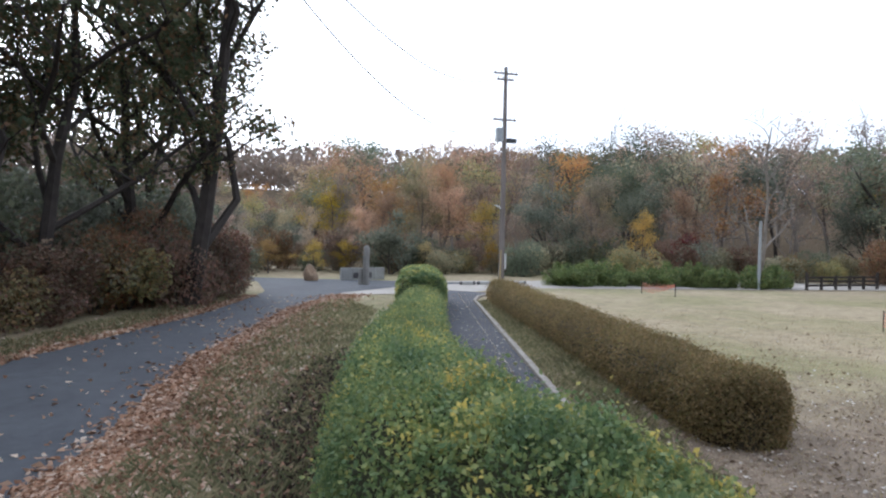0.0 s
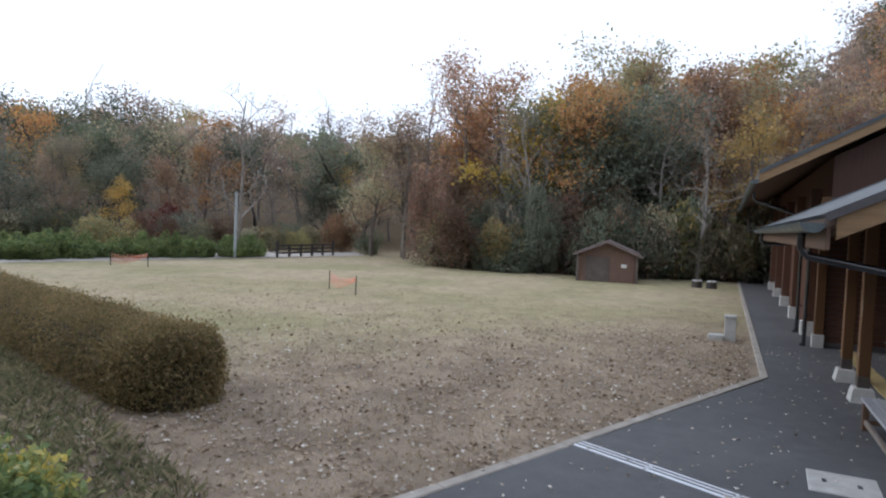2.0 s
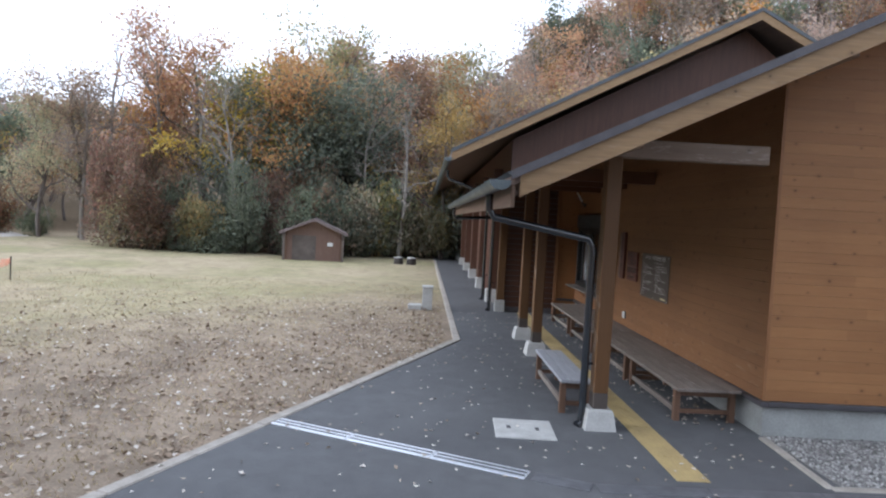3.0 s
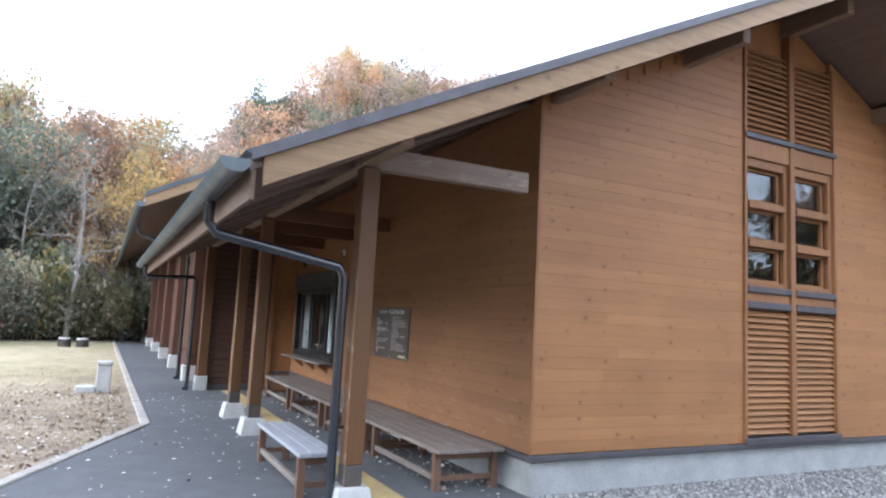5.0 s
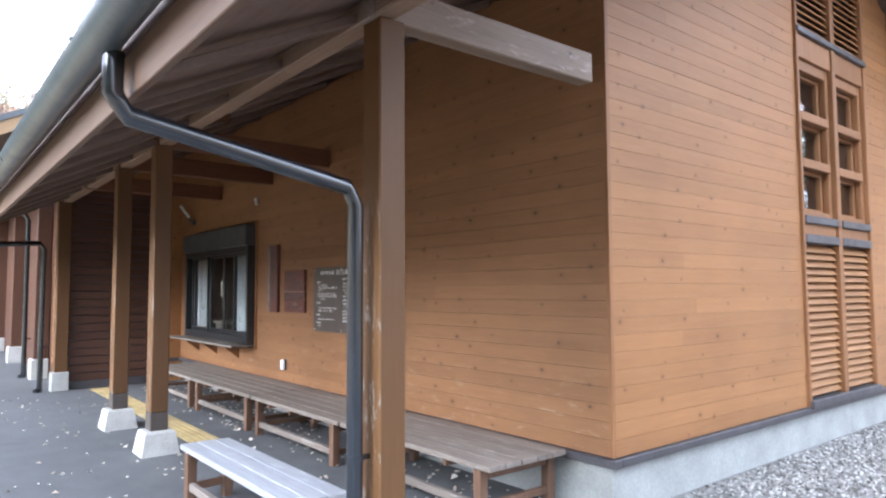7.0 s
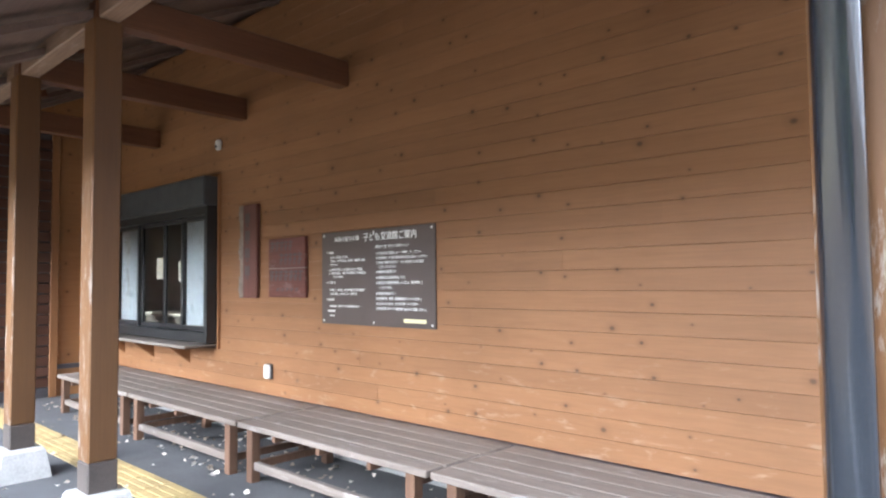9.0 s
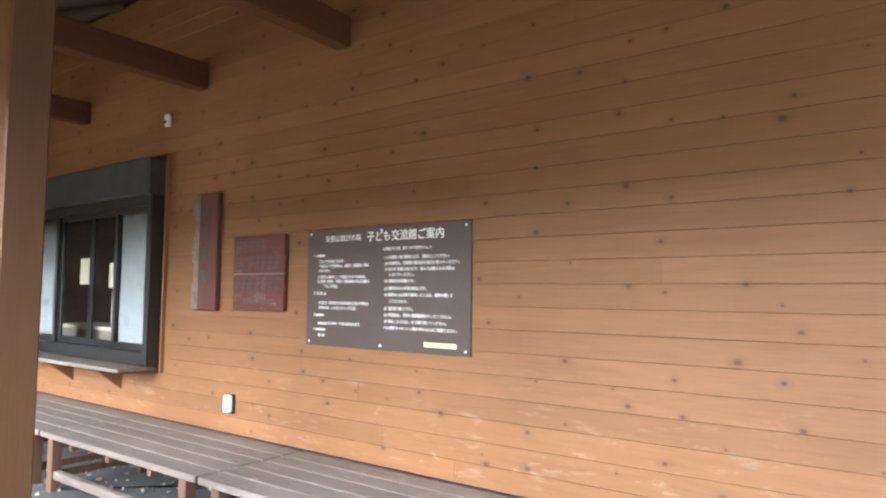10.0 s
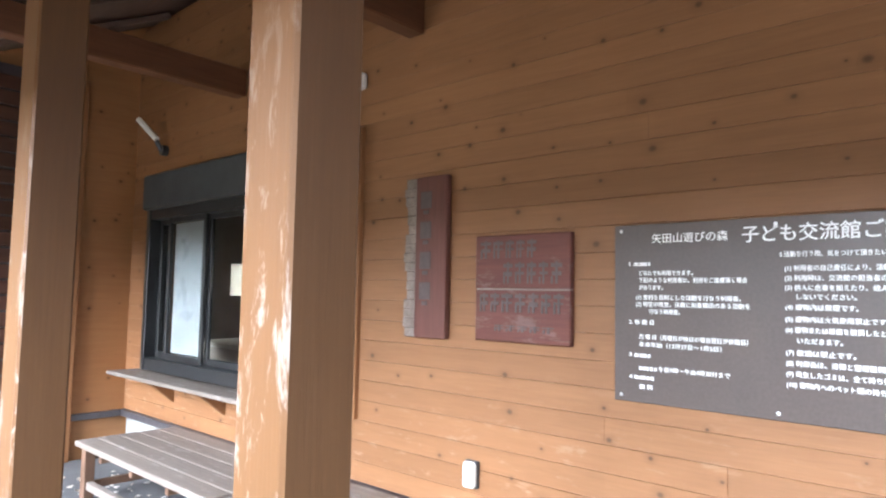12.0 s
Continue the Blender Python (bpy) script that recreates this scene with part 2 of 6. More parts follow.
def leaves(name, stops, rough=0.55, thin=0.45, gain=1.0, tones=0.0, patchy=0.0):
    stops = [(p, tuple(gain * c for c in col)) for p, col in stops]
    m = Mat(name, rough, 0, 0.3)
    pick = m.island()
    if patchy:
        spread = m.math("MULTIPLY", m.math("SUBTRACT", m.noise(2.2, None, 4, 0.65), 0.5), 2.4 * patchy)
        pick = m.math("ADD", m.math("ADD", m.math("MULTIPLY", pick, 1.0 - 0.5 * patchy), 0.32 * patchy), spread)
    c = m.ramp(pick, stops)
    c = m.mix(0.5, c, m.ramp(m.noise(0.8, None, 2), [(0.3, 0.33), (0.7, 0.68)]), "OVERLAY")
    if tones:
        hs, each = m.n("ShaderNodeHueSaturation"), m.chance()
        m.link(m.math("ADD", 0.5 - tones * 0.014, m.math("MULTIPLY", each, tones * 0.032)), hs.inputs["Hue"])
        other = m.math("FRACT", m.math("MULTIPLY", each, 13.7))
        m.link(m.math("ADD", 1.0 - 0.32 * tones, m.math("MULTIPLY", other, 0.75 * tones)), hs.inputs["Value"])
        third = m.math("FRACT", m.math("MULTIPLY", each, 5.9))
        m.link(m.math("ADD", 0.76, m.math("MULTIPLY", third, 0.5 * tones)), hs.inputs["Saturation"])
        m.link(c, hs.inputs["Color"])
        c = hs.outputs["Color"]
    m.color(c)
    tr, mx = m.n("ShaderNodeBsdfTranslucent"), m.n("ShaderNodeMixShader")
    m.link(c, tr.inputs["Color"])
    mx.inputs["Fac"].default_value = thin
    m.link(m.p.outputs["BSDF"], mx.inputs[1])
    m.link(tr.outputs["BSDF"], mx.inputs[2])
    m.link(mx.outputs["Shader"], m.t.nodes["Material Output"].inputs["Surface"])
    return m.m


def glass(name, rough=0.0, tint=(0.9, 0.93, 0.92)):
    m = Mat(name, rough)
    m.color(tint)
    m.p.inputs["Transmission Weight"].default_value = 1.0
    m.p.inputs["IOR"].default_value = 1.45
    return m.m


ORANGE, ORANGE_D = (0.262, 0.132, 0.058), (0.196, 0.092, 0.038)
CLAD_X = wood("cladding along the porch", 0, ORANGE, ORANGE_D, worn=0.30, grey=(0.44, 0.32, 0.23), low=(0.5, 1.25), streaky=0.55, edge=0.565)
CLAD_Y = wood("cladding on the gable", 1, (0.320, 0.160, 0.064), (0.236, 0.108, 0.040), vary=0.3, streaky=0.5)
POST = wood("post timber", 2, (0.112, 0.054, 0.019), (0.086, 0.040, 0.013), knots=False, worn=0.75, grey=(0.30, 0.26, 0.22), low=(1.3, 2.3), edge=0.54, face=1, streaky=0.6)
FOOT = plain("dark post foot coating", (0.05, 0.04, 0.035), (0.075, 0.06, 0.05), 0.7)
BEAM_X = wood("eave timber", 0, (0.25, 0.17, 0.112), (0.17, 0.11, 0.07), knots=False, worn=0.4, grey=(0.35, 0.285, 0.23))
EAVEBOARD = wood("eave board timber", 0, (0.17, 0.108, 0.072), (0.115, 0.07, 0.046), knots=False)
BEAM_Y = wood("tie timber", 1, (0.130, 0.056, 0.026), (0.085, 0.034, 0.015), knots=False)
TIE_GREY = wood("weathered tie timber", 1, (0.25, 0.19, 0.145), (0.165, 0.115, 0.08), knots=True, worn=0.6, grey=(0.36, 0.31, 0.265))
SOFFIT = wood("soffit boarding", 0, (0.175, 0.122, 0.096), (0.12, 0.083, 0.065), knots=False)
FASCIA = wood("bargeboard timber", 1, (0.275, 0.178, 0.088), (0.19, 0.117, 0.056), worn=0.25, grey=(0.33, 0.26, 0.18))
DARKWOOD = wood("dark brown boarding", 2, (0.092, 0.041, 0.024), (0.058, 0.026, 0.015), knots=False)
DARKSLAT = wood("dark brown slat", 1, (0.085, 0.038, 0.023), (0.055, 0.023, 0.013), knots=False)
LOUVRE = wood("louvre timber", 1, (0.285, 0.145, 0.056), (0.21, 0.098, 0.036), knots=False)
SASH = wood("window timber", 2, (0.262, 0.126, 0.052), (0.19, 0.086, 0.033), knots=False)
BENCHTOP = wood("weathered bench plank", 0, (0.225, 0.192, 0.165), (0.140, 0.114, 0.094), 0.6, worn=0.6, grey=(0.31, 0.29, 0.27))
BENCHLEG = wood("bench leg timber", 2, (0.150, 0.086, 0.054), (0.095, 0.052, 0.032), knots=False)
GREYPLANK = wood("silver weathered plank", 0, (0.36, 0.365, 0.385), (0.26, 0.262, 0.278), 0.5, worn=0.4, grey=(0.45, 0.46, 0.485))
CONCRETE = plain("concrete footing", (0.32, 0.325, 0.31), (0.24, 0.243, 0.232), 0.85, 3.0, 45.0, 0.35)
PALE_CONC = plain("pale concrete block", (0.44, 0.435, 0.415), (0.34, 0.333, 0.312), 0.85, 6.0, 60.0, 0.3)
FLASHING = plain("dark metal flashing", (0.085, 0.08, 0.085), (0.065, 0.06, 0.065), 0.45, metal=0.3)
ROOFING = plain("grey roofing sheet", (0.085, 0.092, 0.098), (0.06, 0.065, 0.07), 0.5, 2.0, 30.0, metal=0.4)
GUTTER = plain("blue-grey gutter", (0.082, 0.100, 0.107), (0.060, 0.075, 0.082), 0.32, 3.0, 40.0, 0.05)
PIPE = plain("black drain pipe", (0.010, 0.012, 0.016), (0.016, 0.019, 0.024), 0.16, 3.0, 60.0, 0.03, spec=0.9)
BLACKMETAL = plain("black anodised frame", (0.015, 0.016, 0.017), (0.024, 0.025, 0.026), 0.35, 4.0, 60.0, 0.05)
BOXMETAL = plain("shutter box metal", (0.05, 0.055, 0.06), (0.038, 0.042, 0.046), 0.4, 4.0, 60.0, 0.05)
FROST = plain("frosted film", (0.37, 0.395, 0.41), (0.28, 0.305, 0.325), 0.3, 5.0, 30.0, 0.05)
WHITE = plain("white plastic", (0.72, 0.72, 0.70), (0.62, 0.62, 0.60), 0.4, 5.0, 50.0, 0.05)
INNER = plain("interior plaster", (0.40, 0.36, 0.29), (0.30, 0.27, 0.22), 0.8)
PAPER = plain("paper", (0.70, 0.66, 0.52), (0.60, 0.55, 0.42), 0.8)
CLEAR = glass("window glass")
SIGNFACE = plain("sign face", (0.072, 0.054, 0.047), (0.062, 0.047, 0.041), 0.36, 3.0, 80.0, 0.05, spec=0.55)
LETTER = plain("white lettering", (0.88, 0.88, 0.87), (0.80, 0.80, 0.80), 0.5, 8.0, 80.0, 0.0)
CREAMTAG = plain("cream plate", (0.75, 0.68, 0.40), (0.68, 0.62, 0.36), 0.5)
REDWOOD = wood("red-brown plaque", 0, (0.145, 0.046, 0.032), (0.088, 0.028, 0.021), 0.5, knots=False, worn=0.2)
REDWOOD_Z = wood("red-brown upright plaque", 2, (0.125, 0.048, 0.036), (0.082, 0.030, 0.023), 0.5, knots=False)
BARK = plain("grey bark edge", (0.26, 0.22, 0.19), (0.16, 0.13, 0.11), 0.9, 9.0, 40.0, 0.8, 0.02)
STEEL = plain("galvanised grating", (0.78, 0.80, 0.84), (0.66, 0.69, 0.73), 0.33, 6.0, 90.0, 0.1, metal=0.6)
OLDSTEEL = plain("dull drain cover", (0.15, 0.15, 0.16), (0.095, 0.095, 0.10), 0.6, 5.0, 70.0, 0.2, metal=0.3)
YELLOW = plain("yellow tactile tile", (0.42, 0.315, 0.135), (0.30, 0.225, 0.105), 0.7, 3.0, 60.0, 0.3)
GREYTILE = plain("worn grey tactile tile", (0.20, 0.18, 0.15), (0.14, 0.13, 0.12), 0.8, 3.0, 60.0, 0.3)
ORANGENET = plain("orange safety net", (0.70, 0.30, 0.20), (0.60, 0.24, 0.16), 0.6)
REDPAINT = plain("faded red paint", (0.42, 0.07, 0.045), (0.32, 0.05, 0.035), 0.6)
STONE = plain("standing stone", (0.27, 0.26, 0.24), (0.18, 0.175, 0.165), 0.9, 3.0, 30.0, 0.6, 0.02)
BROWNSTONE = plain("brown boulder", (0.36, 0.25, 0.16), (0.22, 0.16, 0.11), 0.9, 3.0, 30.0, 0.6, 0.02)
TARRED = wood("grey pole", 2, (0.24, 0.21, 0.19), (0.15, 0.13, 0.12), 0.8, knots=False)
HUTWALL = wood("hut boarding", 2, (0.20, 0.125, 0.095), (0.14, 0.085, 0.065), knots=False)
HUTROOF = plain("hut roofing", (0.17, 0.13, 0.12), (0.12, 0.095, 0.09), 0.7)
TRUNK = plain("dark bark", (0.055, 0.045, 0.039), (0.032, 0.027, 0.024), 0.95, 3.0, 25.0, 0.8, 0.03)
PALEBARK = plain("pale bark", (0.26, 0.23, 0.20), (0.17, 0.15, 0.13), 0.95, 3.0, 25.0, 0.6, 0.03)
GREYBARK = plain("grey-brown bark", (0.14, 0.115, 0.10), (0.09, 0.075, 0.066), 0.95, 3.0, 25.0, 0.7, 0.03)

L_OAK = leaves("oak leaves", [(0.0, (0.060, 0.082, 0.046)), (0.45, (0.085, 0.100, 0.052)), (0.8, (0.130, 0.104, 0.054)), (1.0, (0.18, 0.100, 0.058))], gain=1.15)
L_RED = leaves("rust brown leaves", [(0.0, (0.080, 0.052, 0.038)), (0.4, (0.120, 0.072, 0.048)), (0.65, (0.090, 0.084, 0.046)), (0.85, (0.14, 0.064, 0.044)), (1.0, (0.18, 0.110, 0.060))], gain=1.75, tones=0.8)
# the haze over the wood is put into these paler, greyed leaf colours
L_ORANGE = leaves("orange autumn leaves", [(0.0, (0.165, 0.098, 0.062)), (0.5, (0.235, 0.136, 0.077)), (0.85, (0.235, 0.163, 0.086)), (1.0, (0.16, 0.125, 0.076))], gain=1.90, tones=1.0)
L_BROWN = leaves("brown autumn leaves", [(0.0, (0.120, 0.085, 0.064)), (0.5, (0.175, 0.118, 0.085)), (1.0, (0.145, 0.125, 0.092))], gain=2.30, tones=1.0)
L_YELLOW = leaves("yellow autumn leaves", [(0.0, (0.22, 0.155, 0.055)), (0.5, (0.30, 0.205, 0.065)), (1.0, (0.17, 0.145, 0.065))], gain=1.72, tones=1.0)
L_DARK = leaves("evergreen leaves", [(0.0, (0.060, 0.070, 0.050)), (0.5, (0.076, 0.086, 0.060)), (1.0, (0.096, 0.102, 0.066))], gain=1.95, tones=1.0)
L_MIX = leaves("mixed olive leaves", [(0.0, (0.085, 0.090, 0.055)), (0.5, (0.125, 0.112, 0.064)), (0.85, (0.165, 0.120, 0.066)), (1.0, (0.098, 0.105, 0.060))], gain=2.47, tones=1.0)
L_GARDEN = leaves("garden shrub leaves", [(0.0, (0.060, 0.090, 0.036)), (0.6, (0.105, 0.135, 0.048)), (1.0, (0.16, 0.165, 0.062))], gain=1.7)
L_CRIMSON = leaves("crimson leaves", [(0.0, (0.10, 0.018, 0.020)), (1.0, (0.17, 0.035, 0.030))])
L_HEDGE = leaves("green hedge leaves", [(0.0, (0.065, 0.105, 0.048)), (0.4, (0.110, 0.160, 0.070)), (0.72, (0.190, 0.225, 0.085)), (0.9, (0.28, 0.27, 0.095)), (1.0, (0.46, 0.37, 0.10))], 0.4, gain=1.5, patchy=1.0)
L_HEDGE2 = leaves("brown hedge leaves", [(0.0, (0.080, 0.070, 0.030)), (0.5, (0.145, 0.108, 0.050)), (0.85, (0.200, 0.138, 0.066)), (1.0, (0.125, 0.125, 0.042))], gain=1.75)
L_FALLEN = leaves("fallen brown leaves", [(0.0, (0.20, 0.100, 0.058)), (0.35, (0.31, 0.175, 0.105)), (0.75, (0.43, 0.285, 0.195)), (1.0, (0.56, 0.46, 0.37))], 0.6, 0.15, gain=1.12)
L_LITTER = leaves("matted leaf litter", [(0.0, (0.17, 0.120, 0.084)), (0.6, (0.29, 0.215, 0.150)), (1.0, (0.42, 0.33, 0.24))], 0.8, 0.1)
L_DARKLITTER = leaves("dark leaf litter", [(0.0, (0.035, 0.026, 0.020)), (0.7, (0.070, 0.047, 0.036)), (1.0, (0.13, 0.075, 0.055))], 0.8, 0.1)
L_PALE = leaves("fallen pale leaves", [(0.0, (0.24, 0.18, 0.13)), (0.5, (0.46, 0.40, 0.33)), (1.0, (0.66, 0.62, 0.56))], 0.6, 0.15)
FADED = plain("faded dark lettering", (0.060, 0.050, 0.048), (0.095, 0.078, 0.072), 0.8)
L_GRASS = leaves("grass blades", [(0.0, (0.090, 0.100, 0.050)), (0.5, (0.160, 0.155, 0.085)), (1.0, (0.29, 0.245, 0.15))], gain=1.4)
HEDGECORE = plain("hedge core", (0.048, 0.052, 0.022), (0.030, 0.032, 0.015), 0.95, 8.0, 60.0, 0.6, 0.02)
HEDGECORE2 = plain("brown hedge core", (0.055, 0.042, 0.024), (0.032, 0.026, 0.015), 0.95, 8.0, 60.0, 0.6, 0.02)


def asphalt_mat(name, a, b):
    m = Mat(name, 0.85, 0, 0.3)
    big, mid, grit = m.noise(0.45, None, 5, 0.6), m.noise(4.0, None, 5), m.noise(140.0, None, 2)
    c = m.mix(m.ramp(big, [(0.3, 0.0), (0.7, 1.0)]), a, b)
    c = m.mix(0.4, c, m.ramp(mid, [(0.3, 0.35), (0.7, 0.66)]), "OVERLAY")
    c = m.mix(0.5, c, m.ramp(grit, [(0.3, 0.25), (0.7, 0.8)]), "OVERLAY")
    m.color(c).bump(grit, 0.5, 0.004)
    return m.m


ASPHALT = asphalt_mat("grey pavement asphalt", (0.104, 0.104, 0.106), (0.078, 0.078, 0.081))
ROADTAR = asphalt_mat("road asphalt", (0.092, 0.098, 0.108), (0.066, 0.070, 0.079))
PATHTAR = asphalt_mat("path asphalt", (0.080, 0.082, 0.092), (0.060, 0.062, 0.070))
KERB = plain("kerb concrete", (0.34, 0.31, 0.27), (0.23, 0.205, 0.175), 0.9, 4.0, 50.0, 0.4)


def ground_mat():
    """Dry lawn, bare earth and leaf litter, woodland floor on the slopes."""
    m = Mat("dry lawn and earth", 0.95, 0, 0.2)
    big, mid, fine = m.noise(0.16, None, 5, 0.6), m.noise(0.9, None, 8, 0.72), m.noise(26.0, None, 4, 0.7)
    straw = m.mix(m.ramp(mid, [(0.3, 0.0), (0.7, 1.0)]), (0.305, 0.25, 0.16), (0.415, 0.345, 0.23))
    green = m.mix(m.ramp(mid, [(0.35, 0.0), (0.7, 1.0)]), (0.215, 0.205, 0.105), (0.315, 0.285, 0.150))
    earth = m.mix(m.ramp(mid, [(0.3, 0.0), (0.7, 1.0)]), (0.140, 0.108, 0.079), (0.345, 0.272, 0.198))
    c = m.mix(m.ramp(big, [(0.42, 0.0), (0.60, 0.85)]), straw, green)
    x, y = m.axis(0), m.axis(1)
    # bare, leaf-strewn earth nearer than a line across the lawn
    d = m.math("ADD", m.math("MULTIPLY", x, 0.60), m.math("MULTIPLY", y, 0.80))
    d = m.math("ADD", d, m.math("MULTIPLY", m.math("SUBTRACT", mid, 0.5), 7.0))
    c = m.mix(m.between(d, 15.5, 9.0), c, earth)
    dd = m.n("ShaderNodeVectorMath")
    dd.operation = "LENGTH"
    m.link(m.pos, dd.inputs[0])
    c = m.mix(m.between(dd.outputs["Value"], 42.0, 56.0), c, m.mix(mid, (0.09, 0.07, 0.045), (0.16, 0.115, 0.068)))
    c = m.mix(m.ramp(m.noise(2.3, None, 6, 0.7, 0.5), [(0.49, 0.0), (0.66, 0.6)]), c, (0.165, 0.128, 0.090))
    c = m.mix(0.5, c, m.ramp(fine, [(0.3, 0.22), (0.7, 0.80)]), "OVERLAY")
    m.color(c).bump(m.math("ADD", fine, m.math("MULTIPLY", mid, 2.0)), 0.6, 0.03)
    return m.m


GROUND = ground_mat()
GRAVEL = plain("grey gravel bed", (0.22, 0.213, 0.205), (0.16, 0.156, 0.148), 0.9, 8.0, 70.0, 0.8, 0.02)
TRACK = plain("pale gravel track", (0.40, 0.37, 0.33), (0.33, 0.30, 0.26), 0.95, 1.0, 40.0, 0.4, 0.01)


# ---- ground ----
def height(x, y):
    bank = 1.15 * smooth((5.0 - x) / 3.8) * smooth((8.5 - y) / 7.5) * smooth((x + 1.3) / 2.4) * smooth((y + 9) / 5)
    d = math.hypot(x - 2, y)
    z = bank + 10 * smooth((d - 50) / 75)
    z += 8 * smooth((x - 41) / 34) * smooth((24 - y) / 12)
    z += 11 * smooth((x - 45) / 26) * smooth((-6 - y) / 16)
    z += 4 * smooth((-4 - x) / 25)
    return z


def knots_of(a, b, c, d, inner, outer):
    mid = np.arange(b, c + 1e-6, inner)
    return np.concatenate([b - np.geomspace(inner, b - a, outer)[::-1], mid, c + np.geomspace(inner, d - c, outer)])


gx, gy = knots_of(-420, -6, 48, 460, 0.6, 22), knots_of(-420, -16, 40, 460, 0.6, 22)
gv = [(x, y, height(x, y) + 0.012 * noise.noise((x * 0.9, y * 0.9, 0.0))) for y in gy for x in gx]
nx = len(gx)
gf = [(j * nx + i, j * nx + i + 1, (j + 1) * nx + i + 1, (j + 1) * nx + i) for j in range(len(gy) - 1) for i in range(nx - 1)]
tagged(new("ground", fast_mesh("ground", gv, gf, GROUND)), "dry straw-coloured autumn lawn with bare earth patches", "lawn", kind="structure")


def ribbon(name, left, right, lift, material, label, category, kind="structure", steps=40):
    """A strip of paving between two lines, following the ground."""
    def along(line, t):
        seg = [math.dist(line[i], line[i + 1]) for i in range(len(line) - 1)]
        s = t * sum(seg)
        for i, q in enumerate(seg):
            if s <= q or i == len(seg) - 1:
                return Vector(line[i]).lerp(Vector(line[i + 1]), s / q)
            s -= q
    v, f, w = [], [], 5
    for i in range(steps + 1):
        a, b = along(left, i / steps), along(right, i / steps)
        for k in range(w + 1):
            p = a.lerp(b, k / w)
            v.append((p.x, p.y, height(p.x, p.y) + lift))
    for i in range(steps):
        for k in range(w):
            q = i * (w + 1) + k
            f.append((q, q + 1, q + w + 2, q + w + 1))
    return tagged(new(name, fast_mesh(name, v, f, material)), label, category, kind=kind)


ribbon("road", [(-4.6, -14), (-4.2, -2), (-3.0, 7.0), (-1.1, 14.1), (3.0, 20.8), (6.0, 27.4), (6.5, 33), (4, 37)],
       [(-0.6, -14), (-0.7, -2), (0.65, 6.8), (2.35, 13.2), (5.4, 20.2), (8.9, 26.3), (13.5, 29.3), (18, 29.8)], 0.03, ROADTAR,
       "dark asphalt lane with fallen leaves", "road", steps=70)
ribbon("pavement_junction", [(6.8, 27.5), (8.8, 32.0), (20, 31.5), (44, 24.6)], [(8.6, 25.6), (13.6, 25.2), (18.0, 26.8), (40, 21.0)], 0.022, TRACK,
       "pale gravel junction beyond the lawn", "track")
PDIR = Vector((0.371, 0.929))
PNRM = Vector((0.929, -0.371))
P0 = Vector((6.78, 6.33))


def path_pt(s, off):
    p = P0 + PDIR * s + PNRM * off
    return (p.x, p.y)


ribbon("path", [path_pt(-6.0, -1.62), path_pt(22, -1.62)], [path_pt(-6.0, 0), path_pt(17, 0), path_pt(20.5, 1.0)], 0.026, PATHTAR,
       "narrow dark asphalt path scattered with leaves", "path")
ribbon("pavement", [(4.2, 3.15), (7.93, 1.52), (14.78, -1.46), (47, -1.32)], [(4.2, -16), (8.6, -16.0), (14.8, -4.6), (47, -4.6)], 0.014, ASPHALT,
       "worn grey asphalt forecourt along the building", "pavement", steps=90)


def kerb_run(name, pts, label, w=0.13, h=0.09, piece=0.6):
    """A row of kerb stones, each of its own."""
    top = tagged(new(name), label, "kerb", kind="structure")
    for a, b in zip(pts, pts[1:]):
        a, b = Vector(a), Vector(b)
        n = max(1, round((b - a).length / piece))
        me = Geo().box(-(b - a).length / n / 2 + 0.004, (b - a).length / n / 2 - 0.004, -w / 2, w / 2, -0.12, h, 0.012).mesh("kerb_stone", KERB)
        for i in range(n):
            p = a.lerp(b, (i + 0.5) / n)
            ob = part("kerb_stone", me, None, top)
            ob.matrix_basis = pose(p.x, p.y, height(p.x, p.y) + random.uniform(-0.006, 0.006), 0, 0, math.degrees(math.atan2(b.y - a.y, b.x - a.x)))
    return top


kerb_run("kerb_path_right", [path_pt(-3.2, 0.07), path_pt(17, 0.07), path_pt(18.5, 0.35), path_pt(19.6, 1.0), path_pt(20.0, 2.2)], "low worn concrete kerb along the path")
kerb_run("kerb_path_left", [path_pt(0.5, -1.69), path_pt(18, -1.69)], "low worn concrete kerb below the green hedge")
kerb_run("kerb_lawn", [(4.6, 3.0), (7.93, 1.55), (14.85, -1.40)], "flush concrete edging between lawn and forecourt", h=0.03, piece=1.0)
kerb_run("kerb_lawn_far", [(14.85, -1.40), (46, -1.26)], "flush concrete edging beside the building", h=0.03, piece=1.2)
kerb_run("kerb_gravel", [(9.95, -4.44), (8.62, -4.36), (8.62, -15.5)], "thin concrete edging round the gravel bed", w=0.09, h=0.03, piece=0.6)
solid("gravel_bed", Geo().box(8.66, 10.02, -15.5, -4.48, -0.1, 0.022), GRAVEL, "bed of grey gravel under the gable wall", "gravel", kind="structure")

# ---- building ----
WX, WY, XE = 10.0, -4.44, 19.0
RIDGE, EAVE = -8.28, -1.45
SL = 0.489


def low(y):
    """The lower edge of the bargeboard."""
    return 2.39 + SL * (-1.52 - y) if y >= RIDGE else low(2 * RIDGE - y)


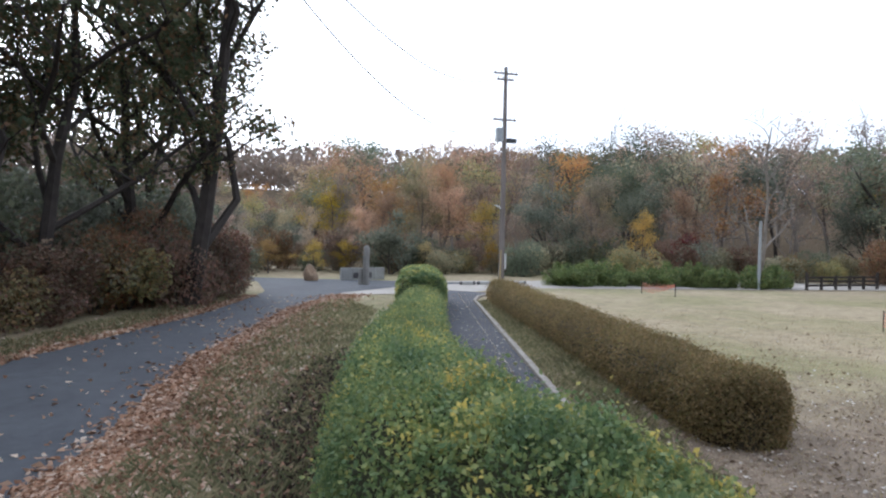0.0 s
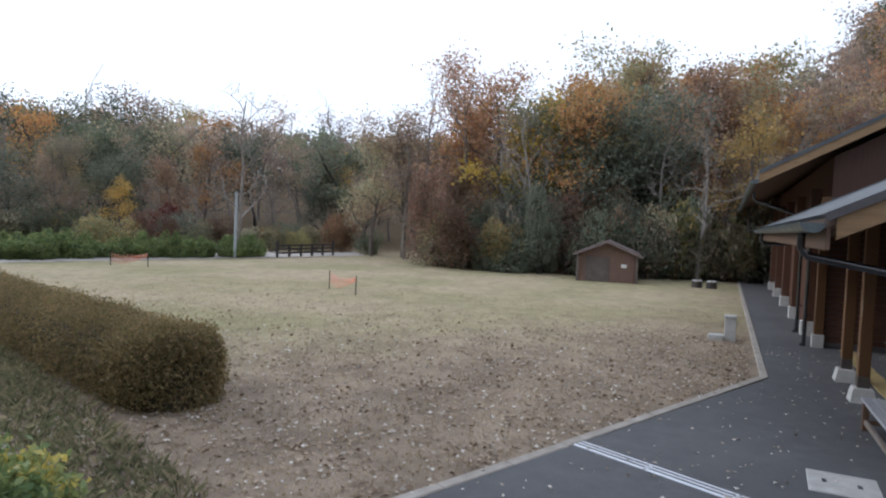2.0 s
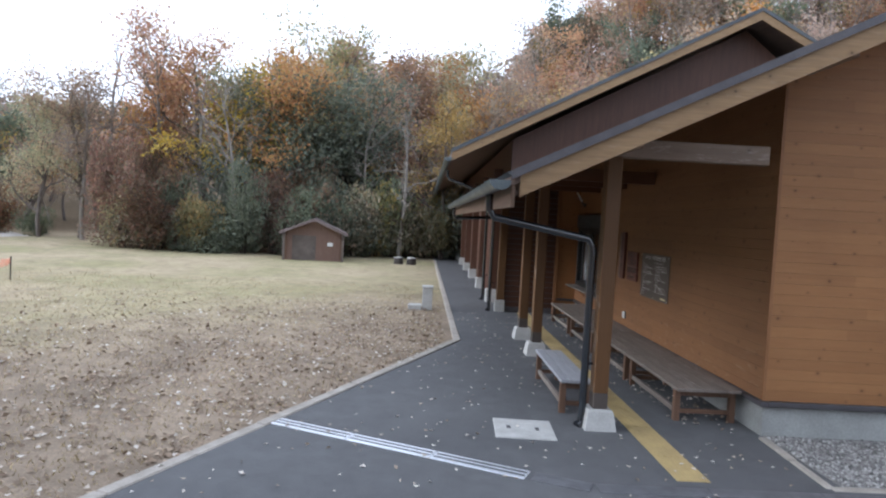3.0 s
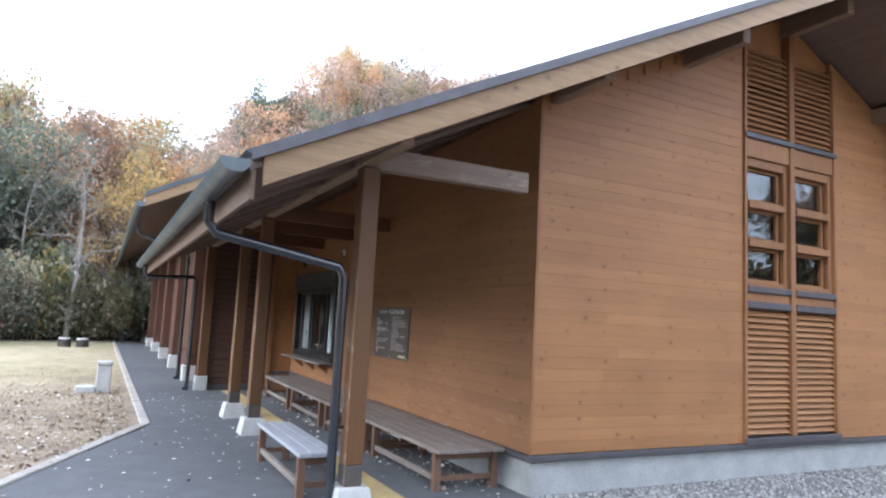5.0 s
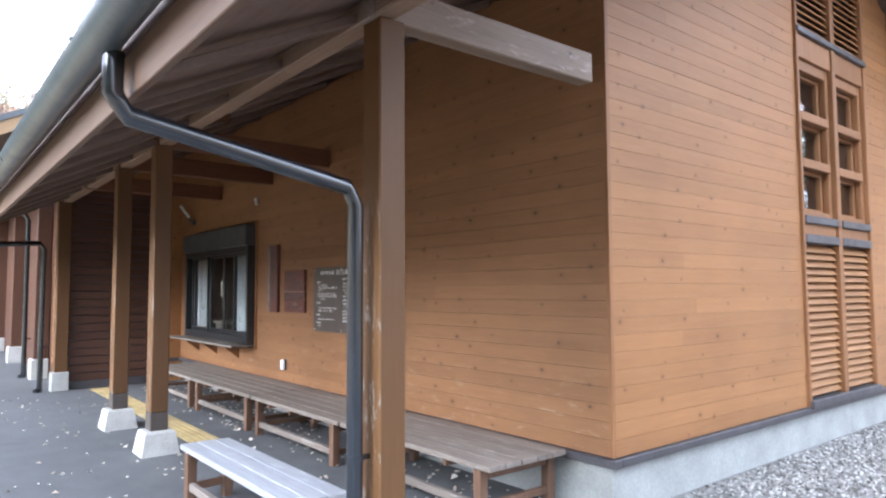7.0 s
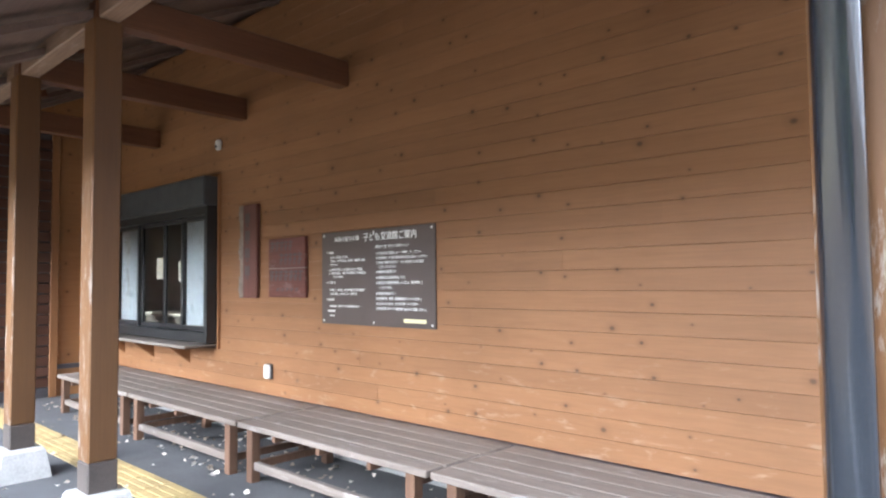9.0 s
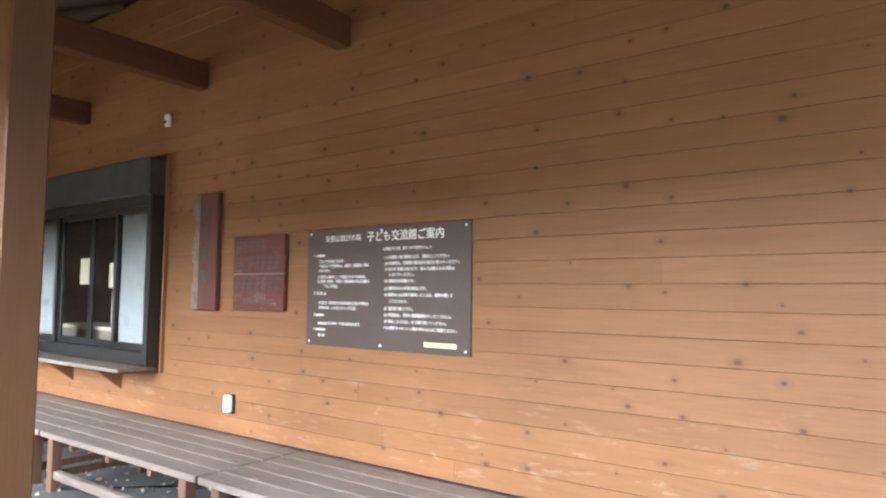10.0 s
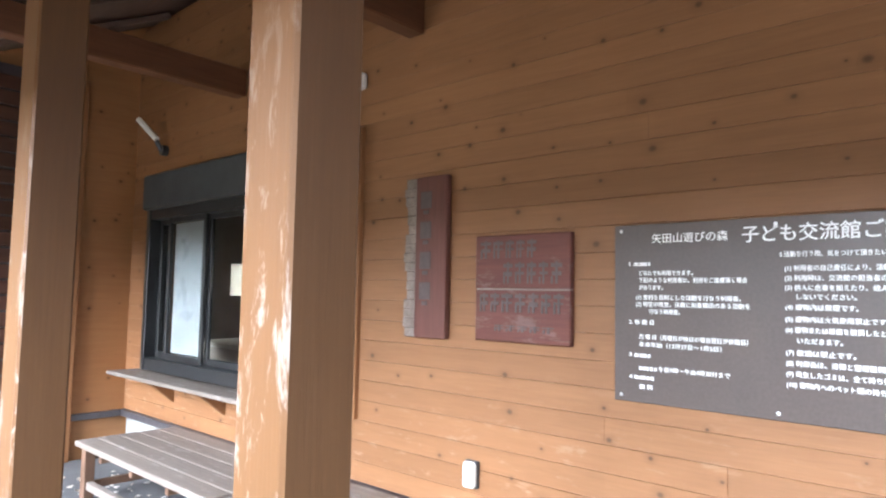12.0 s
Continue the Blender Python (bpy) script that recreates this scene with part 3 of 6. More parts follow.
YS = 2 * RIDGE - WY
FZ = 0.36
g = Geo()
g.box(WX + 0.03, XE, WY - 0.16, WY - 0.03, -0.1, FZ)
g.box(WX + 0.03, WX + 0.17, YS, WY - 0.16, -0.1, FZ)
g.box(WX + 0.03, 44, YS - 0.14, YS, -0.1, FZ)
solid("foundation", g, CONCRETE, "bare concrete plinth under the cladding", "foundation", kind="structure")
g = Geo()
g.box(WX - 0.035, XE, WY - 0.05, WY + 0.035, FZ - 0.012, FZ + 0.045, 0.006)
g.box(WX - 0.035, WX + 0.05, YS, WY - 0.052, FZ - 0.012, FZ + 0.045, 0.006)
g.box(XE - 0.035, XE + 0.05, WY + 0.036, -3.95, FZ - 0.012, FZ + 0.045, 0.006)
solid("trim_plinth", g, FLASHING, "dark metal drip flashing above the plinth", "trim", kind="structure")

WIN_Y0, WIN_Y1 = -9.17, -7.40
g = Geo()
for y0, y1 in ((WIN_Y1, WY - 0.022), (YS, WIN_Y0)):
    pts = [(y0, FZ), (y1, FZ), (y1, low(y1) + 0.1)]
    if y0 < RIDGE < y1:
        pts.append((RIDGE, low(RIDGE) + 0.1))
    pts.append((y0, low(y0) + 0.1))
    g.prism(pts, WX + 0.024, WX + 0.15)
g.prism([(WIN_Y0, 4.08), (WIN_Y1, 4.08), (WIN_Y1, low(WIN_Y1) + 0.1), (RIDGE, low(RIDGE) + 0.1), (WIN_Y0, low(WIN_Y0) + 0.1)], WX + 0.09, WX + 0.15)
g.box(WX + 0.09, WX + 0.15, WIN_Y0, WIN_Y1, FZ, 2.10)
wall_gable = solid("wall_gable", g, CLAD_Y, "orange-brown stained plank cladding on the gable end", "wall", kind="structure")
SW0, SW1, SZ0, SZ1 = 15.86, 18.36, 0.84, 2.42
g = Geo()
top = low(WY) + 0.1
g.box(WX + 0.15, SW0, WY - 0.16, WY - 0.024, FZ, top)
g.box(SW1, XE, WY - 0.16, WY - 0.024, FZ, top)
g.box(SW0, SW1, WY - 0.16, WY - 0.024, FZ, SZ0)
g.box(SW0, SW1, WY - 0.16, WY - 0.024, SZ1, top)
wall_porch = solid("wall_porch", g, CLAD_X, "orange-brown knotty plank cladding in the porch, scuffed low down", "wall", kind="structure")
g = Geo()
g.prism([(-3.92, -0.05), (-3.92, low(-3.92) + 0.12), (WY - 0.1, low(WY - 0.1) + 0.12), (WY - 0.1, -0.05)], XE, XE + 0.14)
g.prism([(-2.60, -0.05), (-2.60, low(-2.60) + 0.12), (-3.918, low(-3.918) + 0.12), (-3.918, -0.05)], XE + 0.02, XE + 0.14)
wall_end = solid("wall_porch_end", g, CLAD_Y, "darker plank wall closing the end of the porch", "wall", kind="structure")
g = Geo()
g.box(XE + 0.14, 44.0, -2.86, -2.74, -0.05, 4.2)
g.box(43.9, 44.0, YS, -2.86, -0.05, 7.0)
g.box(WX + 0.15, 44.0, YS - 0.14, YS, FZ, 4.2)
g.prism([(-2.74, 2.9), (YS, 2.9), (YS, 4.2), (RIDGE, 7.15), (-2.74, 4.2)], XE + 0.142, XE + 0.26)
solid("wall_far", g, DARKWOOD, "dark brown boarded wall of the taller wing", "wall", kind="structure")
solid("floor_inside", Geo().box(WX + 0.16, XE - 0.01, YS + 0.01, WY - 0.17, 0.3, 0.38), INNER, "plain interior floor seen through the windows", "floor", kind="structure")

# roof of the near wing
ES = 2 * RIDGE - EAVE
g = Geo()
g.prism([(EAVE, low(EAVE) + 0.22), (RIDGE, low(RIDGE) + 0.22), (ES, low(ES) + 0.22), (ES, low(ES) + 0.25), (RIDGE, low(RIDGE) + 0.25), (EAVE + 0.04, low(EAVE) + 0.245)], 8.78, 20.2)
roof = solid("roof_near", g, ROOFING, "low grey metal roof over the porch", "roof", kind="structure")
g = Geo()
g.prism([(EAVE, low(EAVE) + 0.13), (RIDGE, low(RIDGE) + 0.13), (ES, low(ES) + 0.13), (ES, low(ES) + 0.215), (RIDGE, low(RIDGE) + 0.215), (EAVE, low(EAVE) + 0.215)], 8.84, 20.15)
part("soffit", g, SOFFIT, roof, "dark brown boarded soffit")
for ya, yb in ((EAVE - 0.08, RIDGE), (ES + 0.08, RIDGE)):
    g = Geo()
    g.prism([(ya, low(ya)), (yb, low(yb)), (yb, low(yb) + 0.198), (ya, low(ya) + 0.198)], 8.80, 8.836)
    part("bargeboard", g, FASCIA, roof, "tan weathered bargeboard")
for ya, yb in ((EAVE, RIDGE), (ES, RIDGE)):
    g = Geo()
    g.prism([(ya, low(ya) + 0.185), (yb, low(yb) + 0.185), (yb, low(yb) + 0.262), (ya, low(ya) + 0.262)], 8.765, 8.797)
    part("verge_flashing", g, FLASHING, roof, "dark metal verge edge")
g = Geo()
g.box(8.84, 20.1, EAVE - 0.045, EAVE - 0.01, low(EAVE) - 0.05, low(EAVE) + 0.14, 0.004)
part("eave_board", g, EAVEBOARD, roof)
xr = 9.35
while xr < 19.2:
    g = Geo()
    g.beam((xr, EAVE - 0.06, low(EAVE) + 0.07), (xr, WY + 0.02, low(WY) + 0.07), 0.045, 0.11, 0.004, up=(1, 0, 0))
    part("rafter", g, SOFFIT, roof)
    xr += 0.91

# roof of the taller wing
R2 = -8.3


def low2(y):
    return 3.62 + 0.52 * (-1.4 - y) if y >= R2 else low2(2 * R2 - y)


E2, S2 = -1.25, 2 * R2 + 1.25
g = Geo()
g.prism([(E2, low2(E2) + 0.2), (R2, low2(R2) + 0.2), (S2, low2(S2) + 0.2), (S2, low2(S2) + 0.29), (R2, low2(R2) + 0.29), (E2, low2(E2) + 0.29)], 18.42, 45)
roof2 = solid("roof_tall", g, ROOFING, "taller grey metal gable roof beyond the porch roof", "roof", kind="structure")
g = Geo()
g.prism([(E2, low2(E2) + 0.1), (R2, low2(R2) + 0.1), (S2, low2(S2) + 0.1), (S2, low2(S2) + 0.195), (R2, low2(R2) + 0.195), (E2, low2(E2) + 0.195)], 18.5, 44.9)
part("soffit", g, SOFFIT, roof2, "dark boarded soffit")
for ya, yb in ((E2, R2), (S2, R2)):
    g = Geo()
    g.prism([(ya, low2(ya)), (yb, low2(yb)), (yb, low2(yb) + 0.25), (ya, low2(ya) + 0.25)], 18.44, 18.49)
    part("bargeboard", g, FASCIA, roof2, "tan weathered bargeboard")


def half_round(x0, x1, y, z, r):
    """A half-round gutter with end caps."""
    out = [(y + r * math.cos(a), z + r * math.sin(a)) for a in np.linspace(math.pi, 2 * math.pi, 11)]
    inn = [(y + (r - 0.006) * math.cos(a), z + (r - 0.006) * math.sin(a)) for a in np.linspace(2 * math.pi, math.pi, 11)]
    g = Geo().prism(out + inn, x0, x1)
    for xa in (x0 - 0.012, x1):
        g.prism([(py + (0.008 if py > y else -0.008), pz - 0.004) for py, pz in out], xa, xa + 0.012)
    return g


gt = thing("gutter", (8.74, -1.35, 2.475), 0, "long blue-grey half-round eaves gutter", "gutter", "gutters")
part("trough", half_round(0, 11.4, 0, 0.06, 0.085), GUTTER, gt, soft=True)
for i in range(12):
    g = Geo().box(0.5 + i * 0.95, 0.53 + i * 0.95, -0.10, 0.092, 0.055, 0.064)
    part("bracket", g, GUTTER, gt)
gt2 = thing("gutter", (18.42, -1.17, 3.56), 0, "long dark eaves gutter of the taller roof", "gutter", "gutters")
part("trough", half_round(0, 26.4, 0, 0.06, 0.085), GUTTER, gt2, soft=True)


def downpipe(x, y, ytop, ztop, zbend, label):
    t = thing("downpipe", (x, y, 0), 0, label, "downpipe", "downpipes")
    pts = [(-0.06, ytop - y, ztop), (-0.06, ytop - y, ztop - 0.16), (-0.05, ytop - y - 0.06, ztop - 0.24), (0, 0.05, zbend + 0.03), (0, 0, zbend - 0.06), (0, 0, 0.05)]
    part("pipe", Geo().tube(pts, 0.041, 14), PIPE, t, soft=True)
    for z in (0.7,):
        part("clip", Geo().tube([(0, 0, z - 0.015), (0, 0, z + 0.015)], 0.045, 14).box(-0.01, 0.01, -0.1, -0.03, z - 0.012, z + 0.012), PIPE, t)
    part("shoe", Geo().tube([(0, 0, 0.10), (0, 0.0, 0.05), (-0.03, 0.06, 0.02)], [0.048, 0.05, 0.05], 14), PIPE, t, soft=True)


downpipe(10.112, -2.53, -1.39, 2.46, 2.01, "black drain pipe fixed to the corner post")
downpipe(18.98, -2.36, -1.39, 2.46, 2.25, "black drain pipe at the far end of the porch")
downpipe(21.2, -2.40, -1.25, 3.52, 2.9, "black drain pipe on the taller wing")

# posts and frame of the porch
PX = (10.10, 13.865, 15.355)


def make_post():
    t = thing("porch_post", (0, 0, 0), 0, "square orange-brown timber post with dark foot on pale concrete block", "post", "porch posts")
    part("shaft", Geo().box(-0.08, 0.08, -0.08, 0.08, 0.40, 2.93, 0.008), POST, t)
    part("foot", Geo().box(-0.0815, 0.0815, -0.0815, 0.0815, 0.23, 0.40, 0.008), FOOT, t, "dark coated post foot")
    v = [(s * w, u * w, z) for z, w in ((-0.02, 0.175), (0.21, 0.135), (0.23, 0.122)) for s, u in ((-1, -1), (1, -1), (1, 1), (-1, 1))]
    f = [(3, 2, 1, 0), (8, 9, 10, 11)] + [(4 * k + i, 4 * k + (i + 1) % 4, 4 * k + 4 + (i + 1) % 4, 4 * k + 4 + i) for k in range(2) for i in range(4)]
    part("base_block", Geo().add(v, f), PALE_CONC, t, "pale tapered concrete base block")
    return t


post = make_post()
post.matrix_basis = pose(PX[0], -2.695, 0)
for x in PX[1:]:
    copy_thing(post, pose(x + 0.012, -2.648, 0))
g = Geo().beam((9.2, -2.655, 3.03), (19.6, -2.655, 3.03), 0.12, 0.20, 0.008)
solid("eave_beam", g, BEAM_X, "long weathered timber beam carried on the posts", "beam", kind="structure")
g = Geo().beam((9.2, -4.62, 3.98), (10.1, -4.62, 3.98), 0.12, 0.2, 0.008).beam((9.2, RIDGE, 5.62), (10.1, RIDGE, 5.62), 0.12, 0.24, 0.008)
g.beam((9.2, -6.45, 4.78), (10.1, -6.45, 4.78), 0.12, 0.2, 0.008).beam((9.2, -10.1, 4.78), (10.1, -10.1, 4.78), 0.12, 0.2, 0.008)
solid("purlin", g, BEAM_X, "timber purlin ends under the gable overhang", "beam", kind="structure")
for i, x in enumerate((10.09, 13.865, 15.355, 17.18)):
    g = Geo().beam((x, -2.58, 3.02), (x, WY + (0.10 if i == 0 else 0.004), 3.02), 0.12, 0.20, 0.008)
    solid("tie_beam", g, TIE_GREY if i == 0 else BEAM_Y, "silvery weathered tie beam at the porch end" if i == 0 else "dark brown tie beam under the porch roof", "beam", "tie beams", kind="structure")
    if i:
        g = Geo().beam((x, -2.655, 3.14), (x, -3.3, low(-3.3) + 0.06), 0.07, 0.07, 0.004, up=(1, 0, 0))
        solid("strut", g, BEAM_Y, "short timber strut above the tie beam", "beam", "struts", kind="structure")


# ---- gable window with louvres ----
gw = thing("window_1", (WX, 0, 0), 0, "tall timber window unit with six panes between louvres", "window", kind="structure")
ym = (WIN_Y0 + WIN_Y1) / 2
for y0, y1 in ((WIN_Y1 - 0.045, WIN_Y1), (WIN_Y0, WIN_Y0 + 0.045), (ym - 0.045, ym + 0.045)):
    part("jamb", Geo().box(-0.03, 0.085, y0, y1, FZ + 0.05, low(y0) - 0.01 if y0 < ym else low(y1) - 0.03, 0.005), SASH, gw)
for z, h, d in ((4.03, 0.06, 0.05), (FZ + 0.035, 0.075, 0.06)):
    part("flashing", Geo().box(-d, 0.08, WIN_Y0 + 0.002, WIN_Y1 - 0.002, z, z + h, 0.006), FLASHING, gw, "dark metal sill")
# dark sheets added behind the slats put shade into the gaps
part("louvre_backing", Geo().box(0.078, 0.088, WIN_Y0 + 0.05, WIN_Y1 - 0.05, FZ + 0.11, 1.95), DARKWOOD, gw)
part("louvre_backing", Geo().box(0.078, 0.088, WIN_Y0 + 0.05, WIN_Y1 - 0.05, 4.1, 4.86), DARKWOOD, gw)
for a, b in ((WIN_Y0 + 0.046, ym - 0.046), (ym + 0.046, WIN_Y1 - 0.046)):
    part("header", Geo().box(-0.012, 0.085, a, b, 3.80, 4.029, 0.004), SASH, gw)
    s = part("sash", Geo().box(0.02, 0.085, a, a + 0.065, 2.231, 3.799, 0.006).box(0.02, 0.085, b - 0.065, b, 2.231, 3.799, 0.006)
             .box(0.02, 0.085, a + 0.065, b - 0.065, 3.69, 3.799, 0.006).box(0.02, 0.085, a + 0.065, b - 0.065, 2.231, 2.29, 0.006), SASH, gw)
    for z in (2.755, 3.225):
        part("glazing_bar", Geo().box(-0.005, 0.12, a + 0.066, b - 0.066, z - 0.045, z + 0.045, 0.006), SASH, s)
    for z0, z1 in ((2.292, 2.708), (2.802, 3.178), (3.272, 3.688)):
        c, d = a + 0.067, b - 0.067
        part("inner_frame", Geo().box(0.086, 0.14, c, c + 0.05, z0, z1, 0.004).box(0.086, 0.14, d - 0.05, d, z0, z1, 0.004)
             .box(0.086, 0.14, c + 0.05, d - 0.05, z0, z0 + 0.035, 0.004).box(0.086, 0.14, c + 0.05, d - 0.05, z1 - 0.035, z1, 0.004), SASH, s)
        ob = part("pane", Geo().box(0.118, 0.122, c + 0.05, d - 0.05, z0 + 0.035, z1 - 0.035), CLEAR, s)
        ob.visible_shadow = False
    part("sill", Geo().box(-0.045, 0.085, a + 0.001, b - 0.001, 2.155, 2.23, 0.008), FLASHING, gw, "dark metal sill")
    part("rail", Geo().box(-0.005, 0.085, a, b, 2.05, 2.154, 0.004), SASH, gw)
    part("sill", Geo().box(-0.04, 0.085, a + 0.001, b - 0.001, 1.965, 2.049, 0.008), FLASHING, gw, "dark metal sill")
    slat = Geo().box(-0.041, 0.041, a + 0.002, b - 0.002, -0.007, 0.007, 0.003, pose(0, 0, 0, 0, -50, 0)).mesh("louvre_slat", LOUVRE)
    z = FZ + 0.17
    while z < 1.93:
        part("louvre_slat", slat, None, gw).matrix_basis = pose(0.03, 0, z)
        z += 0.0725
    z = 4.16
    while z < min(low(a), low(b)) - 0.08:
        part("louvre_slat", slat, None, gw).matrix_basis = pose(0.03, 0, z)
        z += 0.0725

# ---- sliding hatch window in the porch ----
hw = thing("window_2", (-0.34, WY, 0), 0, "black-framed sliding hatch window with shutter box and shelf", "window", kind="structure")
X0, X1 = 16.15, 18.75
part("shutter_box", Geo().box(X0 - 0.01, X1 + 0.01, -0.02, 0.17, 2.15, 2.44, 0.012), BOXMETAL, hw, "dark grey roller shutter box")
for a, b in ((X0, X0 + 0.06), (X1 - 0.06, X1)):
    part("jamb", Geo().box(a, b, -0.1, 0.13, 0.82, 2.15, 0.004), BLACKMETAL, hw)
part("bottom_rail", Geo().box(X0 + 0.06, X1 - 0.06, -0.1, 0.12, 0.82, 0.92, 0.004), BLACKMETAL, hw)
part("top_rail", Geo().box(X0 + 0.06, X1 - 0.06, -0.1, 0.12, 2.07, 2.15, 0.004), BLACKMETAL, hw)
part("timber_surround", Geo().box(X0 - 0.035, X0 - 0.011, -0.02, 0.03, 0.76, 2.47, 0.003), SASH, hw)


def hatch_sash(a, b, y, filmed):
    s = part("sash", Geo().box(a, a + 0.04, y, y + 0.03, 0.92, 2.07, 0.003).box(b - 0.04, b, y, y + 0.03, 0.92, 2.07, 0.003)
             .box(a + 0.04, b - 0.04, y, y + 0.03, 0.92, 0.97, 0.003).box(a + 0.04, b - 0.04, y, y + 0.03, 2.03, 2.07, 0.003), BLACKMETAL, hw)
    ob = part("pane", Geo().box(a + 0.04, b - 0.04, y + 0.012, y + 0.016, 0.97, 2.03), CLEAR, s)
    ob.visible_shadow = False
    if filmed:
        part("curtain", Geo().box(a + 0.05, b - 0.05, y - 0.02, y - 0.014, 0.975, 2.025), FROST, s, "pale grey net curtain behind the glass")


hatch_sash(16.24, 16.80, 0.045, True)
hatch_sash(16.80, 17.28, 0.005, False)
hatch_sash(17.26, 17.86, 0.005, False)
hatch_sash(17.84, 18.46, 0.045, True)
hatch_sash(18.44, 18.69, 0.005, False)
part("shelf", Geo().box(X0 + 0.05, X1 + 0.2, -0.01, 0.32, 0.775, 0.805, 0.006), BENCHTOP, hw, "grey weathered timber shelf")
for x in (16.75, 17.6, 18.4):
    v = [(x + s, y, z) for s in (-0.02, 0.02) for y, z in ((0.0, 0.774), (0.24, 0.774), (0.0, 0.58))]
    part("bracket", Geo().add(v, [(0, 1, 2), (5, 4, 3), (0, 3, 4, 1), (1, 4, 5, 2), (2, 5, 3, 0)]), SASH, hw)
# the room behind the hatch
room = Geo().box(15.66, 18.86, WY - 2.2, WY - 2.12, 0.38, 2.75).box(15.56, 15.66, WY - 2.2, WY - 0.17, 0.38, 2.75).box(18.86, 18.94, WY - 2.2, WY - 0.17, 0.38, 2.75)
solid("wall_room", room, INNER, "plain plaster wall of the room behind the hatch", "wall", kind="structure")
solid("ceiling_room", Geo().box(15.56, 18.94, WY - 2.2, WY - 0.17, 2.76, 2.82), INNER, "plain ceiling of the room behind the hatch", "ceiling", kind="structure")
desk = thing("counter", (17.16, WY - 0.6, 0.38), 0, "pale counter with papers behind the hatch", "counter")
part("counter_top", Geo().box(-1.3, 1.3, -0.25, 0.25, 0.62, 0.66, 0.006), PAPER, desk)
part("counter_front", Geo().box(-1.25, 1.25, -0.2, 0.2, 0.0, 0.62, 0.006), INNER, desk)
for x, z, w, h in ((16.71, 1.42, 0.16, 0.22), (17.21, 1.45, 0.2, 0.24), (16.61, 1.1, 0.2, 0.26)):
    solid("notice_sheet", Geo().box(x, x + w, WY - 0.105, WY - 0.10, z, z + h), PAPER, "cream paper notice stuck inside the hatch", "notice", "notices")
for x in (16.06, 16.16):
    b = thing("bottle", (x, WY - 0.075, 0.921), 0, "small clear plastic bottle on the hatch sill", "bottle", "bottles")
    part("body", Geo().tube([(0, 0, 0), (0, 0, 0.12), (0, 0, 0.15), (0, 0, 0.17)], [0.025, 0.025, 0.012, 0.01], 12), WHITE, b, soft=True)
    part("cap", Geo().tube([(0, 0, 0.171), (0, 0, 0.19)], 0.013, 10), FROST, b)

# ---- notice board ----
SX0, SX1, SB0, SB1 = 12.892, 14.145, 1.068, 1.788
SWD = SX1 - SX0
sb = thing("notice_board", (SX1, WY + 0.006, SB0), 0, "dark brown notice board with white lettering on the wall", "sign")
part("board", Geo().box(-SWD, 0, -0.004, 0.008, 0, SB1 - SB0, 0.002), SIGNFACE, sb)


def lettering(text, x, z, size, parent, material, depth=0.0094, width=None, name="lettering"):
    cu = bpy.data.curves.new(name, "FONT")
    cu.body, cu.size, cu.resolution_u = text, size, 3
    tmp = bpy.data.objects.new(name, cu)
    scene.collection.objects.link(tmp)
    dg = bpy.context.evaluated_depsgraph_get()
    dg.update()
    me = bpy.data.meshes.new_from_object(tmp.evaluated_get(dg))
    bpy.data.objects.remove(tmp)
    xs = [p.co.x for p in me.vertices] or [0, 1]
    k = width / max(0.001, max(xs) - min(xs)) if width else 1.0
    for p in me.vertices:
        p.co = Vector((-(x + (p.co.x - min(xs)) * k), depth, z + p.co.y))
    me.flip_normals()
    me.materials.clear()
    me.materials.append(material)
    return part(name, me, None, parent)


